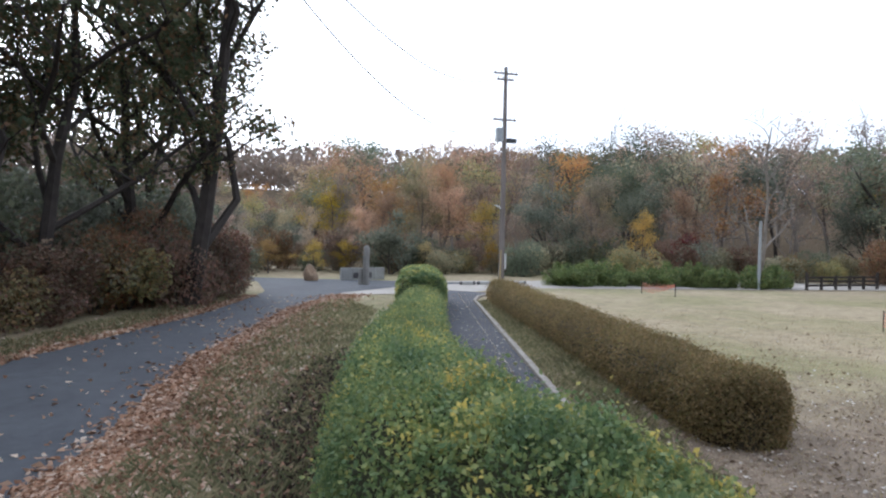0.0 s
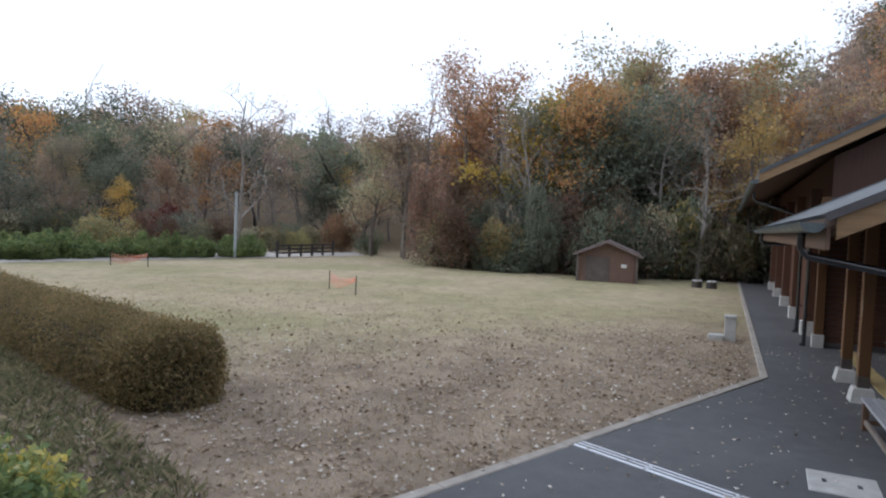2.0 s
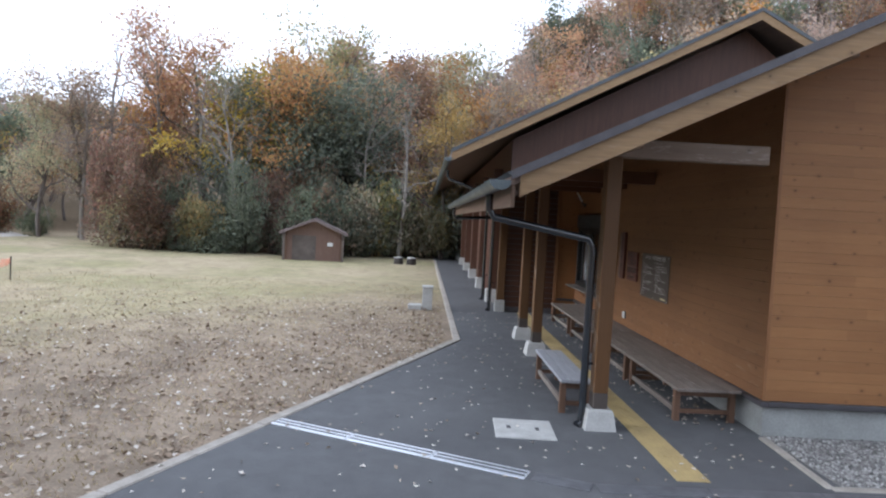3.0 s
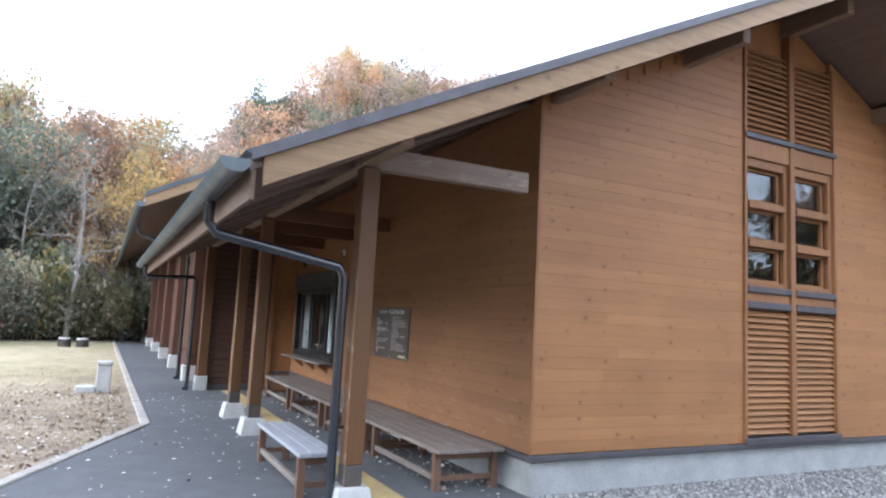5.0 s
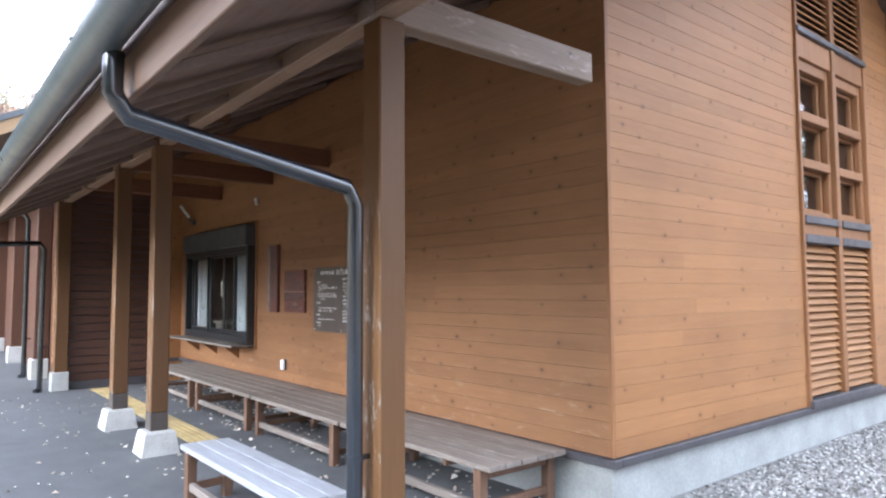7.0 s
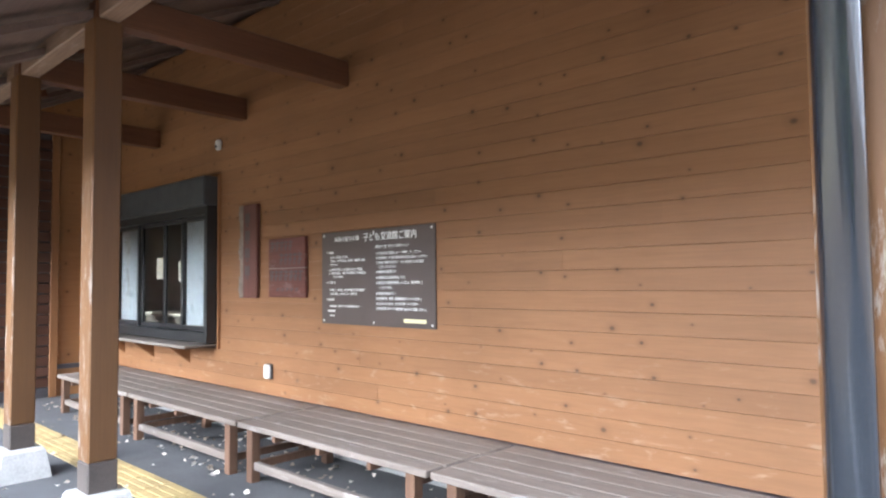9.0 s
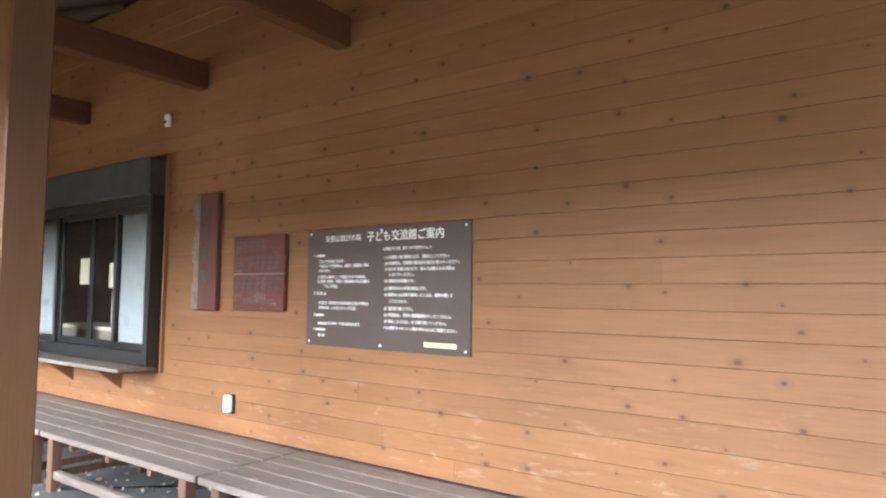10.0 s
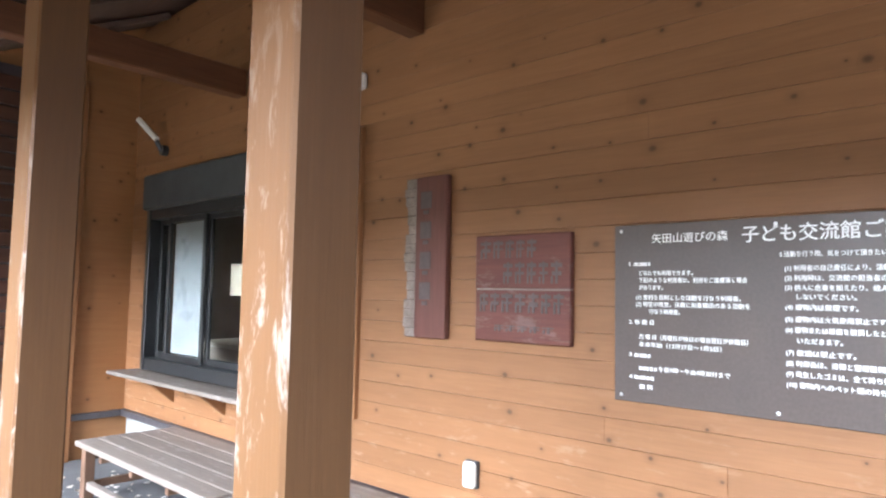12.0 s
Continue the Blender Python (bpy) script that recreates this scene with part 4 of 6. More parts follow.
lettering("矢田山遊びの森", 0.163, 0.644, 0.042, sb, LETTER, width=0.298)
lettering("矢田山遊びの森", 0.1645, 0.645, 0.042, sb, LETTER, depth=0.0098, width=0.298)
lettering("子ども交流館ご案内", 0.511, 0.636, 0.066, sb, LETTER, width=0.563)
lettering("子ども交流館ご案内", 0.5135, 0.6375, 0.066, sb, LETTER, depth=0.0098, width=0.563)
NOTICE = (("1.", 0.045, 0.538, 0.018), ("どなたでも利用できます。", 0.088, 0.500, 0.21), ("下記のような利用者は、利用をご遠慮頂く場合", 0.088, 0.472, 0.40), ("があります。", 0.088, 0.443, 0.095),
          ("(1) 営利を目的とした活動を行なう利用者。", 0.075, 0.405, 0.39), ("(2) 特定の政党、宗教に利害関係のある活動を", 0.075, 0.378, 0.42), ("行なう利用者。", 0.13, 0.350, 0.12),
          ("2. 休 館 日", 0.045, 0.307, 0.10), ("月 曜 日（月曜日が休日の場合翌日が休館日）", 0.088, 0.250, 0.40), ("年末年始（12月27日～1月5日）", 0.088, 0.220, 0.31),
          ("3.", 0.045, 0.178, 0.018), ("午前9時～午後4時30分まで", 0.17, 0.128, 0.26), ("4.", 0.045, 0.092, 0.018), ("無 料", 0.088, 0.055, 0.055),
          ("5.活動を行う際、気をつけて頂きたいこと", 0.595, 0.562, 0.34), ("(1) 利用者の自己責任により、活動をしてください。", 0.61, 0.515, 0.44),
          ("(2) 利用時は、交流館の担当者の指示に従ってください。", 0.61, 0.482, 0.50), ("(3) 他人に危害を加えたり、他人の迷惑となる行為は", 0.61, 0.450, 0.47),
          ("しないでください。", 0.645, 0.420, 0.17), ("(4) 建物内は禁煙です。", 0.61, 0.385, 0.21), ("(5) 建物内は火気使用禁止です。", 0.61, 0.345, 0.29),
          ("(6) 建物または設備を破損したときは、損害弁償して", 0.61, 0.310, 0.46), ("いただきます。", 0.645, 0.275, 0.13), ("(7) 飲酒は禁止です。", 0.61, 0.235, 0.20),
          ("(8) 利用後は、清掃と整理整頓を行ってください。", 0.61, 0.200, 0.45), ("(9) 発生したゴミは、全て持ち帰ってください。", 0.61, 0.165, 0.42),
          ("(10) 建物内へのペット類の持ち込みはご遠慮ください。", 0.61, 0.130, 0.49))
for words, x, z, w in NOTICE:
    x, z, w = (x + 0.02, z * 1.025, w * 1.05) if x < 0.5 else (0.654 + (x - 0.61) * 1.05, 0.122 + (z - 0.13) * 1.05, w * 1.053)
    lettering(words, x, z, 0.022, sb, LETTER, width=w, name="text_line")
    lettering(words, x + 0.0012, z + 0.0008, 0.022, sb, LETTER, depth=0.0098, width=w, name="text_stroke")


def bars(col, rows):
    for x, z, n in rows:
        u = x
        gg = Geo()
        while u < x + n:
            w = random.uniform(0.012, 0.04)
            for dz in (0.0, 0.0075):
                gg.box(-min(u + w, x + n), -u, 0.0082, 0.0094, z + dz, z + dz + 0.0058)
            u += w + 0.004
        part("text_line", gg, col, sb)


bars(LETTER, [(0.088, 0.551, 0.068), (0.108, 0.131, 0.075), (0.088, 0.182, 0.068), (0.088, 0.094, 0.085)])
part("cream_plate", Geo().box(-1.165, -0.945, 0.0082, 0.0095, 0.035, 0.062), CREAMTAG, sb, "cream strip at the foot of the board")
for x in (0.03, SWD / 2, SWD - 0.03):
    for z in (0.025, SB1 - SB0 - 0.025):
        part("screw_cap", Geo().tube([(-x, 0.007, z), (-x, 0.013, z)], [0.008, 0.006], 10), LETTER, sb)

# ---- plaques, socket, sensor and lamp on the porch wall ----
pl = thing("plaque", (14.88, WY + 0.004, 1.27), 0, "square red-brown wooden plaque with faded lettering", "plaque")
part("panel", Geo().box(-0.535, 0, 0, 0.032, 0, 0.245, 0.004).box(-0.535, 0, 0, 0.034, 0.252, 0.505, 0.004), REDWOOD, pl)
part("split", Geo().box(-0.53, -0.005, 0, 0.030, 0.243, 0.254), BENCHTOP, pl, "pale split across the plaque")
for z, a, b, h in ((0.395, 0.03, 0.34, 0.085), (0.275, 0.17, 0.50, 0.10), (0.14, 0.03, 0.48, 0.09), (0.05, 0.12, 0.44, 0.03)):
    gg, u = Geo(), a
    while u < b:
        w = random.uniform(0.045, 0.065)
        gg.box(-u - w, -u, 0.030, 0.0355, z + h * 0.75, z + h * 0.93, 0.001).box(-u - w * 0.62, -u - w * 0.4, 0.030, 0.0356, z, z + h, 0.001)
        gg.box(-u - w * 0.95, -u - w * 0.1, 0.030, 0.0354, z + h * random.uniform(0.3, 0.5), z + h * 0.55, 0.001).box(-u - w * 0.2, -u, 0.030, 0.0357, z, z + h * random.uniform(0.3, 0.8), 0.001)
        u += w + 0.014
    part("faded_lettering", gg, FADED, pl)
pl = thing("plaque", (15.39, WY + 0.004, 1.26), 0, "tall narrow red-brown plank plaque with grey bark edge", "plaque")
part("plank", Geo().box(-0.315, -0.095, 0, 0.04, 0, 0.85, 0.005), REDWOOD_Z, pl)
bark = Geo()
for k in range(17):
    bark.box(-0.0945, -0.015 + 0.014 * math.sin(k * 0.95) + 0.006 * math.sin(k * 2.7), 0, 0.034, 0.05 * k, 0.05 * k + 0.049, 0.004)
part("bark_edge", bark, BARK, pl, "wavy grey bark edge")
for z in (0.68, 0.52, 0.36, 0.2):
    part("faded_lettering", Geo().box(-0.21, -0.13, 0.038, 0.0415, z, z + 0.09, 0.001).box(-0.19, -0.15, 0.038, 0.042, z - 0.03, z - 0.01, 0.001), FADED, pl)
so = thing("socket", (14.90, WY + 0.002, 0.555), 0, "small white weatherproof socket box low on the wall", "socket")
part("cover", Geo().box(-0.036, 0.036, 0, 0.055, 0.004, 0.126, 0.012), WHITE, so)
part("side", Geo().box(-0.039, 0.039, 0, 0.03, 0.0, 0.13, 0.006), BOXMETAL, so)
se = thing("sensor", (15.79, WY + 0.002, 2.70), 0, "small white plastic sensor high on the porch wall", "sensor")
part("housing", Geo().box(-0.03, 0.03, 0, 0.05, 0, 0.10, 0.014), WHITE, se)
part("eye", Geo().tube([(0, 0.045, 0.03), (0, 0.06, 0.03)], [0.02, 0.012], 10), BOXMETAL, se)
la = thing("wall_lamp", (18.38, WY + 0.002, 2.66), 0, "small wall spotlight with a white tube and grey bracket", "lamp")
part("bracket", Geo().tube([(0, 0, 0.02), (0, 0.05, 0.02)], 0.045, 12).tube([(0, 0.05, 0.02), (0, 0.10, 0.10)], 0.02, 8), BOXMETAL, la)
part("tube", Geo().tube([(-0.02, 0.10, 0.10), (0.22, 0.16, 0.30)], 0.024, 12), WHITE, la, "white lamp tube", soft=True)


# ---- benches ----
def bench(length, depth, topmat, label, cross):
    t = thing("bench", (0, 0, 0), 0, label, "bench", "porch benches" if cross else "")
    n = 5 if cross else 3
    w = depth / n
    for i in range(n):
        part("plank", Geo().box(0.004, length - 0.004, i * w + 0.003, (i + 1) * w - 0.003, 0.375, 0.413 + random.uniform(-0.002, 0.002), 0.005), topmat, t)
    lx = (0.10, length - 0.10) if not cross else (0.14, length - 0.14)
    for x in lx:
        for y in (0.05, depth - 0.05):
            part("leg", Geo().box(x - 0.035, x + 0.035, y - 0.035, y + 0.035, 0, 0.374, 0.005), BENCHLEG, t)
        part("cross_rail", Geo().box(x - 0.02, x + 0.02, 0.086, depth - 0.086, 0.30, 0.374, 0.004), BENCHLEG, t)
        part("foot_rail", Geo().box(x - 0.02, x + 0.02, 0.086, depth - 0.086, 0.10, 0.15, 0.004), BENCHLEG, t)
    for a, b in zip(lx, lx[1:]):
        part("stretcher", Geo().box(a + 0.036, b - 0.036, depth - 0.075, depth - 0.03, 0.10, 0.155, 0.004), BENCHTOP, t, "grey weathered stretcher")
        if cross:
            for k in (0.2, 0.5, 0.8):
                x = a + (b - a) * k
                part("batten", Geo().box(x - 0.02, x + 0.02, 0.06, depth - 0.004, 0.335, 0.374, 0.004), BENCHLEG, t)
    return t


be = bench(1.87, 0.74, BENCHTOP, "low wide slatted bench of grey-brown weathered planks against the wall", True)
BX = (10.36, 12.25, 14.14, 16.03)
be.matrix_basis = pose(BX[0], -4.40, 0)
for x in BX[1:]:
    copy_thing(be, pose(x, -4.40, 0))
fb = bench(1.78, 0.37, GREYPLANK, "narrow silver-grey plank bench between the porch posts", False)
fb.matrix_basis = pose(10.50, -2.735, 0)
fb["group"] = "porch benches"

# ---- slatted screen and columns of the far wing ----
sc = thing("slat_screen", (XE, 0, 0), 0, "dark brown horizontal slat screen at the end of the porch", "screen", kind="structure")
part("backing", Geo().box(-0.002, 0.018, -3.90, -2.72, 0.1, 3.3), FLASHING, sc)
slat = Geo().box(-0.035, -0.012, -3.90, -2.72, -0.055, 0.055, 0.004).mesh("slat", DARKSLAT)
z = 0.2
while z < 3.2:
    part("slat", slat, None, sc).matrix_basis = pose(0, 0, z, 0, random.uniform(-2, 2), 0)
    z += 0.128
part("edge_post", Geo().box(-0.05, 0.02, -3.99, -3.90, 0.0, 3.3, 0.005), SASH, sc)
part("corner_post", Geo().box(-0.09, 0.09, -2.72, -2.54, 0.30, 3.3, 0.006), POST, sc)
part("foot_block", Geo().box(-0.11, 0.11, -2.74, -2.50, 0.0, 0.30, 0.01), PALE_CONC, sc, "pale concrete foot")
part("sill_board", Geo().box(-0.04, 0.02, -3.90, -2.74, 0.02, 0.14, 0.004), FLASHING, sc)
slat = Geo().box(0.1, 1.15, 0.0, 0.022, -0.055, 0.055, 0.004).mesh("slat", LOUVRE)
z = 0.4
while z < 3.2:
    part("slat", slat, None, sc).matrix_basis = pose(0, -2.70, z)
    z += 0.128


def column(x):
    t = thing("wall_column", (x, -2.60, 0), 0, "brown timber column on a pale concrete foot against the far wall", "column", "far wall columns")
    part("shaft", Geo().box(-0.1, 0.1, -0.13, 0.1, 0.36, 3.6, 0.008), DARKWOOD, t)
    part("foot", Geo().box(-0.15, 0.15, -0.13, 0.15, 0.0, 0.36, 0.012), PALE_CONC, t, "pale concrete foot")
    return t


co = column(24.4)
for x in (20.9, 28.0, 31.7, 35.3, 38.9, 42.5):
    copy_thing(co, pose(x, -2.60, 0))
for x in (22.6, 26.2, 29.85, 33.5, 37.1, 40.7):
    wp = thing("wall_panel", (x, -2.735, 0), 0, "red-brown vertical boarded panel between the columns", "panel", "far wall panels", "structure")
    for k in range(12):
        xx = -1.56 + k * 0.26
        part("board", Geo().box(xx + 0.004, xx + 0.256, 0, 0.024, 0.40, 3.55, 0.005), DARKWOOD, wp)

# ---- forecourt ----
mh = thing("manhole_cover", (9.89, -1.87, 0.0), -3, "square pale concrete inspection cover with two dark lifting slots", "manhole cover")
part("cover", Geo().box(-0.31, 0.31, -0.31, 0.31, -0.05, 0.028, 0.006), PALE_CONC, mh)
for x, y in ((0.02, 0.16), (0.0, -0.14)):
    part("lifting_slot", Geo().box(x - 0.05, x + 0.05, y - 0.022, y + 0.022, 0.0, 0.0305, 0.002), FLASHING, mh)


def channel(name, a, b, w, material, label, bar=None, group=""):
    a, b = Vector(a), Vector(b)
    t = thing(name, (a.x, a.y, 0.014), math.degrees(math.atan2(b.y - a.y, b.x - a.x)), label, "drain cover", group)
    n = max(1, round((b - a).length / 1.0))
    L = (b - a).length / n
    for i in range(n):
        part("section", Geo().box(i * L + 0.004, (i + 1) * L - 0.004, -w / 2, w / 2, -0.04, 0.010, 0.003), material, t)
        if bar:
            gg = Geo()
            for k in range(2):
                gg.box(i * L + 0.02, (i + 1) * L - 0.02, -w * 0.28 + k * w * 0.38, -w * 0.28 + k * w * 0.38 + 0.035, 0.008, 0.0125, 0.001)
            part("slot", gg, bar, t)


channel("drain_cover", (9.80, 0.70), (8.63, -1.72), 0.19, STEEL, "bright galvanised drain cover across the forecourt", OLDSTEEL, "drain covers")
channel("drain_cover", (8.62, -1.76), (8.42, -2.22), 0.19, OLDSTEEL, "dull end of the drain cover", OLDSTEEL, "drain covers")
channel("drain_cover", (8.42, -2.26), (8.42, -9.0), 0.17, OLDSTEEL, "dull grey drain channel before the porch", None, "drain covers")


def tactile(x0, x1, y, material, label):
    t = thing("tactile_strip", (x0, y, 0.014), 0, label, "tactile paving", "tactile paving")
    n = round((x1 - x0) / 0.30)
    gg = Geo().box(0.003, 0.297, -0.148, 0.148, -0.03, 0.006, 0.002)
    for k in range(4):
        gg.box(0.015, 0.285, -0.115 + k * 0.066, -0.083 + k * 0.066, 0.005, 0.0105, 0.002)
    me = gg.mesh("tile", material)
    for i in range(n):
        part("tile", me, None, t).matrix_basis = pose(i * 0.30, 0, random.uniform(-0.001, 0.001))


tactile(8.65, 18.9, -3.17, YELLOW, "yellow ribbed tactile strip along the porch floor")
tactile(5.6, 8.32, -3.17, GREYTILE, "worn grey ribbed tactile strip on the forecourt")

# ---- lawn furniture ----
bo = thing("tap_post", (18.75, -0.86, 0), 0, "short pale concrete standpipe post with a drain pad", "post")
part("pillar", Geo().box(-0.11, 0.11, -0.12, 0.12, -0.05, 0.50, 0.012).box(-0.125, 0.125, -0.135, 0.135, 0.50, 0.58, 0.02), PALE_CONC, bo)
part("pad", Geo().box(-0.16, 0.16, 0.13, 0.45, -0.05, 0.12, 0.012), PALE_CONC, bo, "pale concrete drain pad")
for y in (0.45, -0.15):
    st = thing("log_seat", (33.6, y, 0), 0, "dark log seat with a pale sawn top at the lawn edge", "stool", "log seats")
    part("log", Geo().tube([(0, 0, -0.05), (0, 0, 0.28)], [0.23, 0.21], 14), TRUNK, st, soft=True)
    part("sawn_top", Geo().tube([(0, 0, 0.28), (0, 0, 0.33)], [0.21, 0.2], 14), PALE_CONC, st)
for (xa, ya), (xb, yb) in (((21.4, 11.6), (20.3, 9.9)), ((22.4, 23.2), (22.9, 21.6))):
    ba = thing("net_barrier", (xa, ya, 0), math.degrees(math.atan2(yb - ya, xb - xa)), "sagging orange safety net between two stakes on the lawn", "barrier", "net barriers")
    L = math.hypot(xb - xa, yb - ya)
    for x in (0, L):
        part("stake", Geo().tube([(x, 0, -0.1), (x, 0, 0.62)], 0.02, 6), TRUNK, ba)
    gg = Geo()
    for k in range(5):
        gg.tube([(0, 0, 0.18 + 0.09 * k), (L * 0.3, 0.03, 0.10 + 0.07 * k), (L * 0.65, 0.02, 0.24 + 0.05 * k), (L, 0, 0.46 + 0.025 * k)], 0.012, 5)
    for k in range(9):
        u = k / 9
        gg.tube([(u * L, 0.01, 0.18 + 0.2 * u), (u * L, 0.01, 0.54)], 0.008, 4)
    part("net", gg, ORANGENET, ba)

hut = thing("hut", (33.0, 4.3, 0.0), 8, "small dark brown gabled timber hut at the wood edge", "hut")
hw2, hz = 1.22, 1.32
part("wall", Geo().prism([(-hw2, -0.1), (hw2, -0.1), (hw2, hz), (0, 1.82), (-hw2, hz)], 0, 2.4), HUTWALL, hut)
for s in (1, -1):
    part("roof_slope", Geo().prism([(0, 1.84), (s * 1.5, 1.84 - 0.62), (s * 1.5, 1.84 - 0.55), (0, 1.92)], -0.35, 2.7), HUTROOF, hut)
    part("bargeboard", Geo().prism([(0, 1.78), (s * 1.52, 1.15), (s * 1.52, 1.25), (0, 1.89)], -0.39, -0.352), HUTROOF, hut)
    part("corner_post", Geo().box(-0.05, 0.05, s * hw2 - 0.05, s * hw2 + 0.05, -0.1, hz - 0.02, 0.005), BENCHLEG, hut)
    part("eave_strut", Geo().box(-0.3, -0.2, s * 1.3 - 0.05, s * 1.3 + 0.05, -0.1, 1.22, 0.005), GREYBARK, hut)
dr = part("door", Geo().box(-0.03, 0.0, -0.1, 0.95, 0.0, 1.12, 0.004), GREYBARK, hut, "grey worn plank door")
part("handle", Geo().box(-0.05, -0.03, -0.03, 0.0, 0.5, 0.62), BOXMETAL, dr)
part("notice", Geo().box(-0.03, -0.022, -0.86, -0.62, 0.68, 0.84), WHITE, hut, "small white notice")
for k in range(9):
    y = -hw2 + 0.1 + k * 0.26
    part("cover_batten", Geo().box(-0.015, 0.001, y - 0.012, y + 0.012, 0, min(hz, 1.3)), HUTWALL, hut)

# ---- far junction: pole, stone, wall, kerb stops ----
po = thing("utility_pole", (20.17, 32.5, 0), 0, "tall grey utility pole with crossarms, transformer and street lamp", "utility pole")
part("shaft", Geo().tube([(0, 0, -0.3), (0, 0, 6), (0, 0, 12.2)], [0.17, 0.14, 0.10], 12), TARRED, po, soft=True)
for z, w in ((11.85, 0.75), (11.5, 0.5), (9.2, 0.7)):
    part("crossarm", Geo().beam((-w, 0.1, z), (w, -0.05, z), 0.09, 0.09, 0.005), TARRED, po)
    for x in (-w * 0.9, -w * 0.4, w * 0.5, w * 0.9):
        part("insulator", Geo().tube([(x, 0, z + 0.04), (x, 0, z + 0.2)], [0.04, 0.03], 8), WHITE, po)
part("transformer", Geo().tube([(-0.32, 0, 7.95), (-0.32, 0, 8.7)], 0.24, 12), FROST, po, "pale grey transformer drum", soft=True)
part("switch_box", Geo().box(0.15, 0.75, -0.15, 0.15, 7.9, 8.15, 0.02), BOXMETAL, po)
part("lamp_arm", Geo().tube([(0, 0, 4.0), (-0.35, -0.1, 4.2)], 0.025, 8), WHITE, po)
part("lamp_head", Geo().beam((-0.3, -0.1, 4.18), (-0.62, -0.2, 4.28), 0.12, 0.08, 0.02), WHITE, po, "white street lamp head")
part("notice_plate", Geo().box(0.12, 0.2, -0.2, 0.1, 0.6, 1.5), WHITE, po, "white plate")
gw2 = thing("guy_wire", (19.6, 31.6, 0), 0, "thin stay wire with a yellow guard beside the pole", "wire")
part("wire", Geo().tube([(0, 0, 0), (0.55, 0.85, 9.0)], 0.015, 5), TARRED, gw2)
part("guard", Geo().tube([(-0.02, 0, 0), (0.09, 0.14, 1.7)], 0.035, 8), YELLOW, gw2, "yellow plastic guard")
for za, zb, sag in ((11.9, 11.05, 2.86), (9.3, 11.5, 3.55)):
    a, b = Vector((20.17, 32.5, za)), Vector((-1.56, 7.28, zb))
    pts = [a.lerp(b, u) - Vector((0, 0, sag * 4 * u * (1 - u))) for u in (k / 36 * 1.3 for k in range(37))]
    solid("power_line", Geo().tube(pts, 0.015, 6), PIPE, "thin black overhead power line from the pole", "power line", "power lines")
st = thing("stone_post", (11.26, 30.15, 0), 0, "weathered grey standing stone post by the lane", "stone")
part("post", Geo().tube([(0, 0, -0.1), (0.0, 0, 0.9), (0.02, 0, 1.82), (0.02, 0, 1.95)], [0.17, 0.16, 0.14, 0.09], 7), STONE, st)
part("side_stone", Geo().tube([(-0.25, 0.1, -0.1), (-0.24, 0.1, 0.75), (-0.24, 0.1, 0.85)], [0.11, 0.1, 0.05], 6), STONE, st)
bm = bmesh.new()
bmesh.ops.create_icosphere(bm, subdivisions=3, radius=0.5)
for vt in bm.verts:
    vt.co = Vector((vt.co.x * 0.75, vt.co.y * 0.6, vt.co.z * 1.1 + 0.3)) * (1 + 0.35 * noise.noise(vt.co * 2.2))
me = bpy.data.meshes.new("boulder")
bm.to_mesh(me)
bm.free()
me.materials.append(BROWNSTONE)
ob = tagged(new("boulder", me), "upright brown boulder at the bend of the lane", "boulder")
ob.matrix_basis = pose(9.2, 33.0, 0)
rm = thing("marker_board", (5.6, 33.2, 0.0), 15, "small red marker board with a pale top by the lane", "sign")
part("post", Geo().tube([(0, 0.02, -0.1), (0, 0.02, 0.5)], 0.03, 8), CONCRETE, rm)
part("board", Geo().box(-0.2, 0.2, -0.02, 0.0, 0.12, 0.52, 0.006), REDPAINT, rm, "faded red board")
part("cap", Geo().box(-0.12, 0.12, -0.03, 0.02, 0.53, 0.68, 0.01), PALE_CONC, rm, "pale cap")
cw = thing("low_wall", (12.1, 33.4, 0), 9, "low pale concrete block wall across the junction", "wall")
for k in range(4):
    part("block", Geo().box(-1.3 + k * 0.65 + 0.006, -0.65 + k * 0.65 - 0.006, -0.1, 0.1, -0.05, 0.66, 0.01), CONCRETE, cw)
# a thin dark plate on the face stands in for a niche's shade
part("niche_shade", Geo().box(-0.6, 0.5, -0.112, -0.101, 0.1, 0.4), FLASHING, cw)
for k in range(4):
    ws = thing("wheel_stop", (16.4 + k * 0.95, 29.3 - k * 0.1, 0.02), -5, "low wheel stop block with black ends at the junction", "wheel stop", "wheel stops")
    part("block", Geo().box(-0.3, 0.3, -0.08, 0.08, 0, 0.16, 0.02), PALE_CONC, ws)
    for s in (-1, 1):
        part("black_end", Geo().box(s * 0.3, s * 0.42, -0.081, 0.081, 0, 0.161, 0.02), FLASHING, ws)
fe = thing("garden_fence", (33.2, 22.9, 0), -6, "low dark timber post-and-rail fence at the garden corner", "fence")
for k in range(6):
    part("fence_post", Geo().box(k * 1.0 - 0.06, k * 1.0 + 0.06, -0.06, 0.06, -0.1, 0.95 if k in (0, 5) else 0.75, 0.01), TRUNK, fe)
for z in (0.25, 0.48, 0.68):
    part("rail", Geo().box(0.06, 4.94, -0.03, 0.03, z - 0.05, z + 0.05, 0.006), TRUNK, fe)
fe = thing("garden_fence", (38.0, 33.0, 0.2), -15, "row of low dark stakes in front of the orchard", "fence")
for k in range(16):
    part("stake", Geo().tube([(k * 0.6, 0, -0.1), (k * 0.6, 0, 0.7)], 0.05, 6), TRUNK, fe)


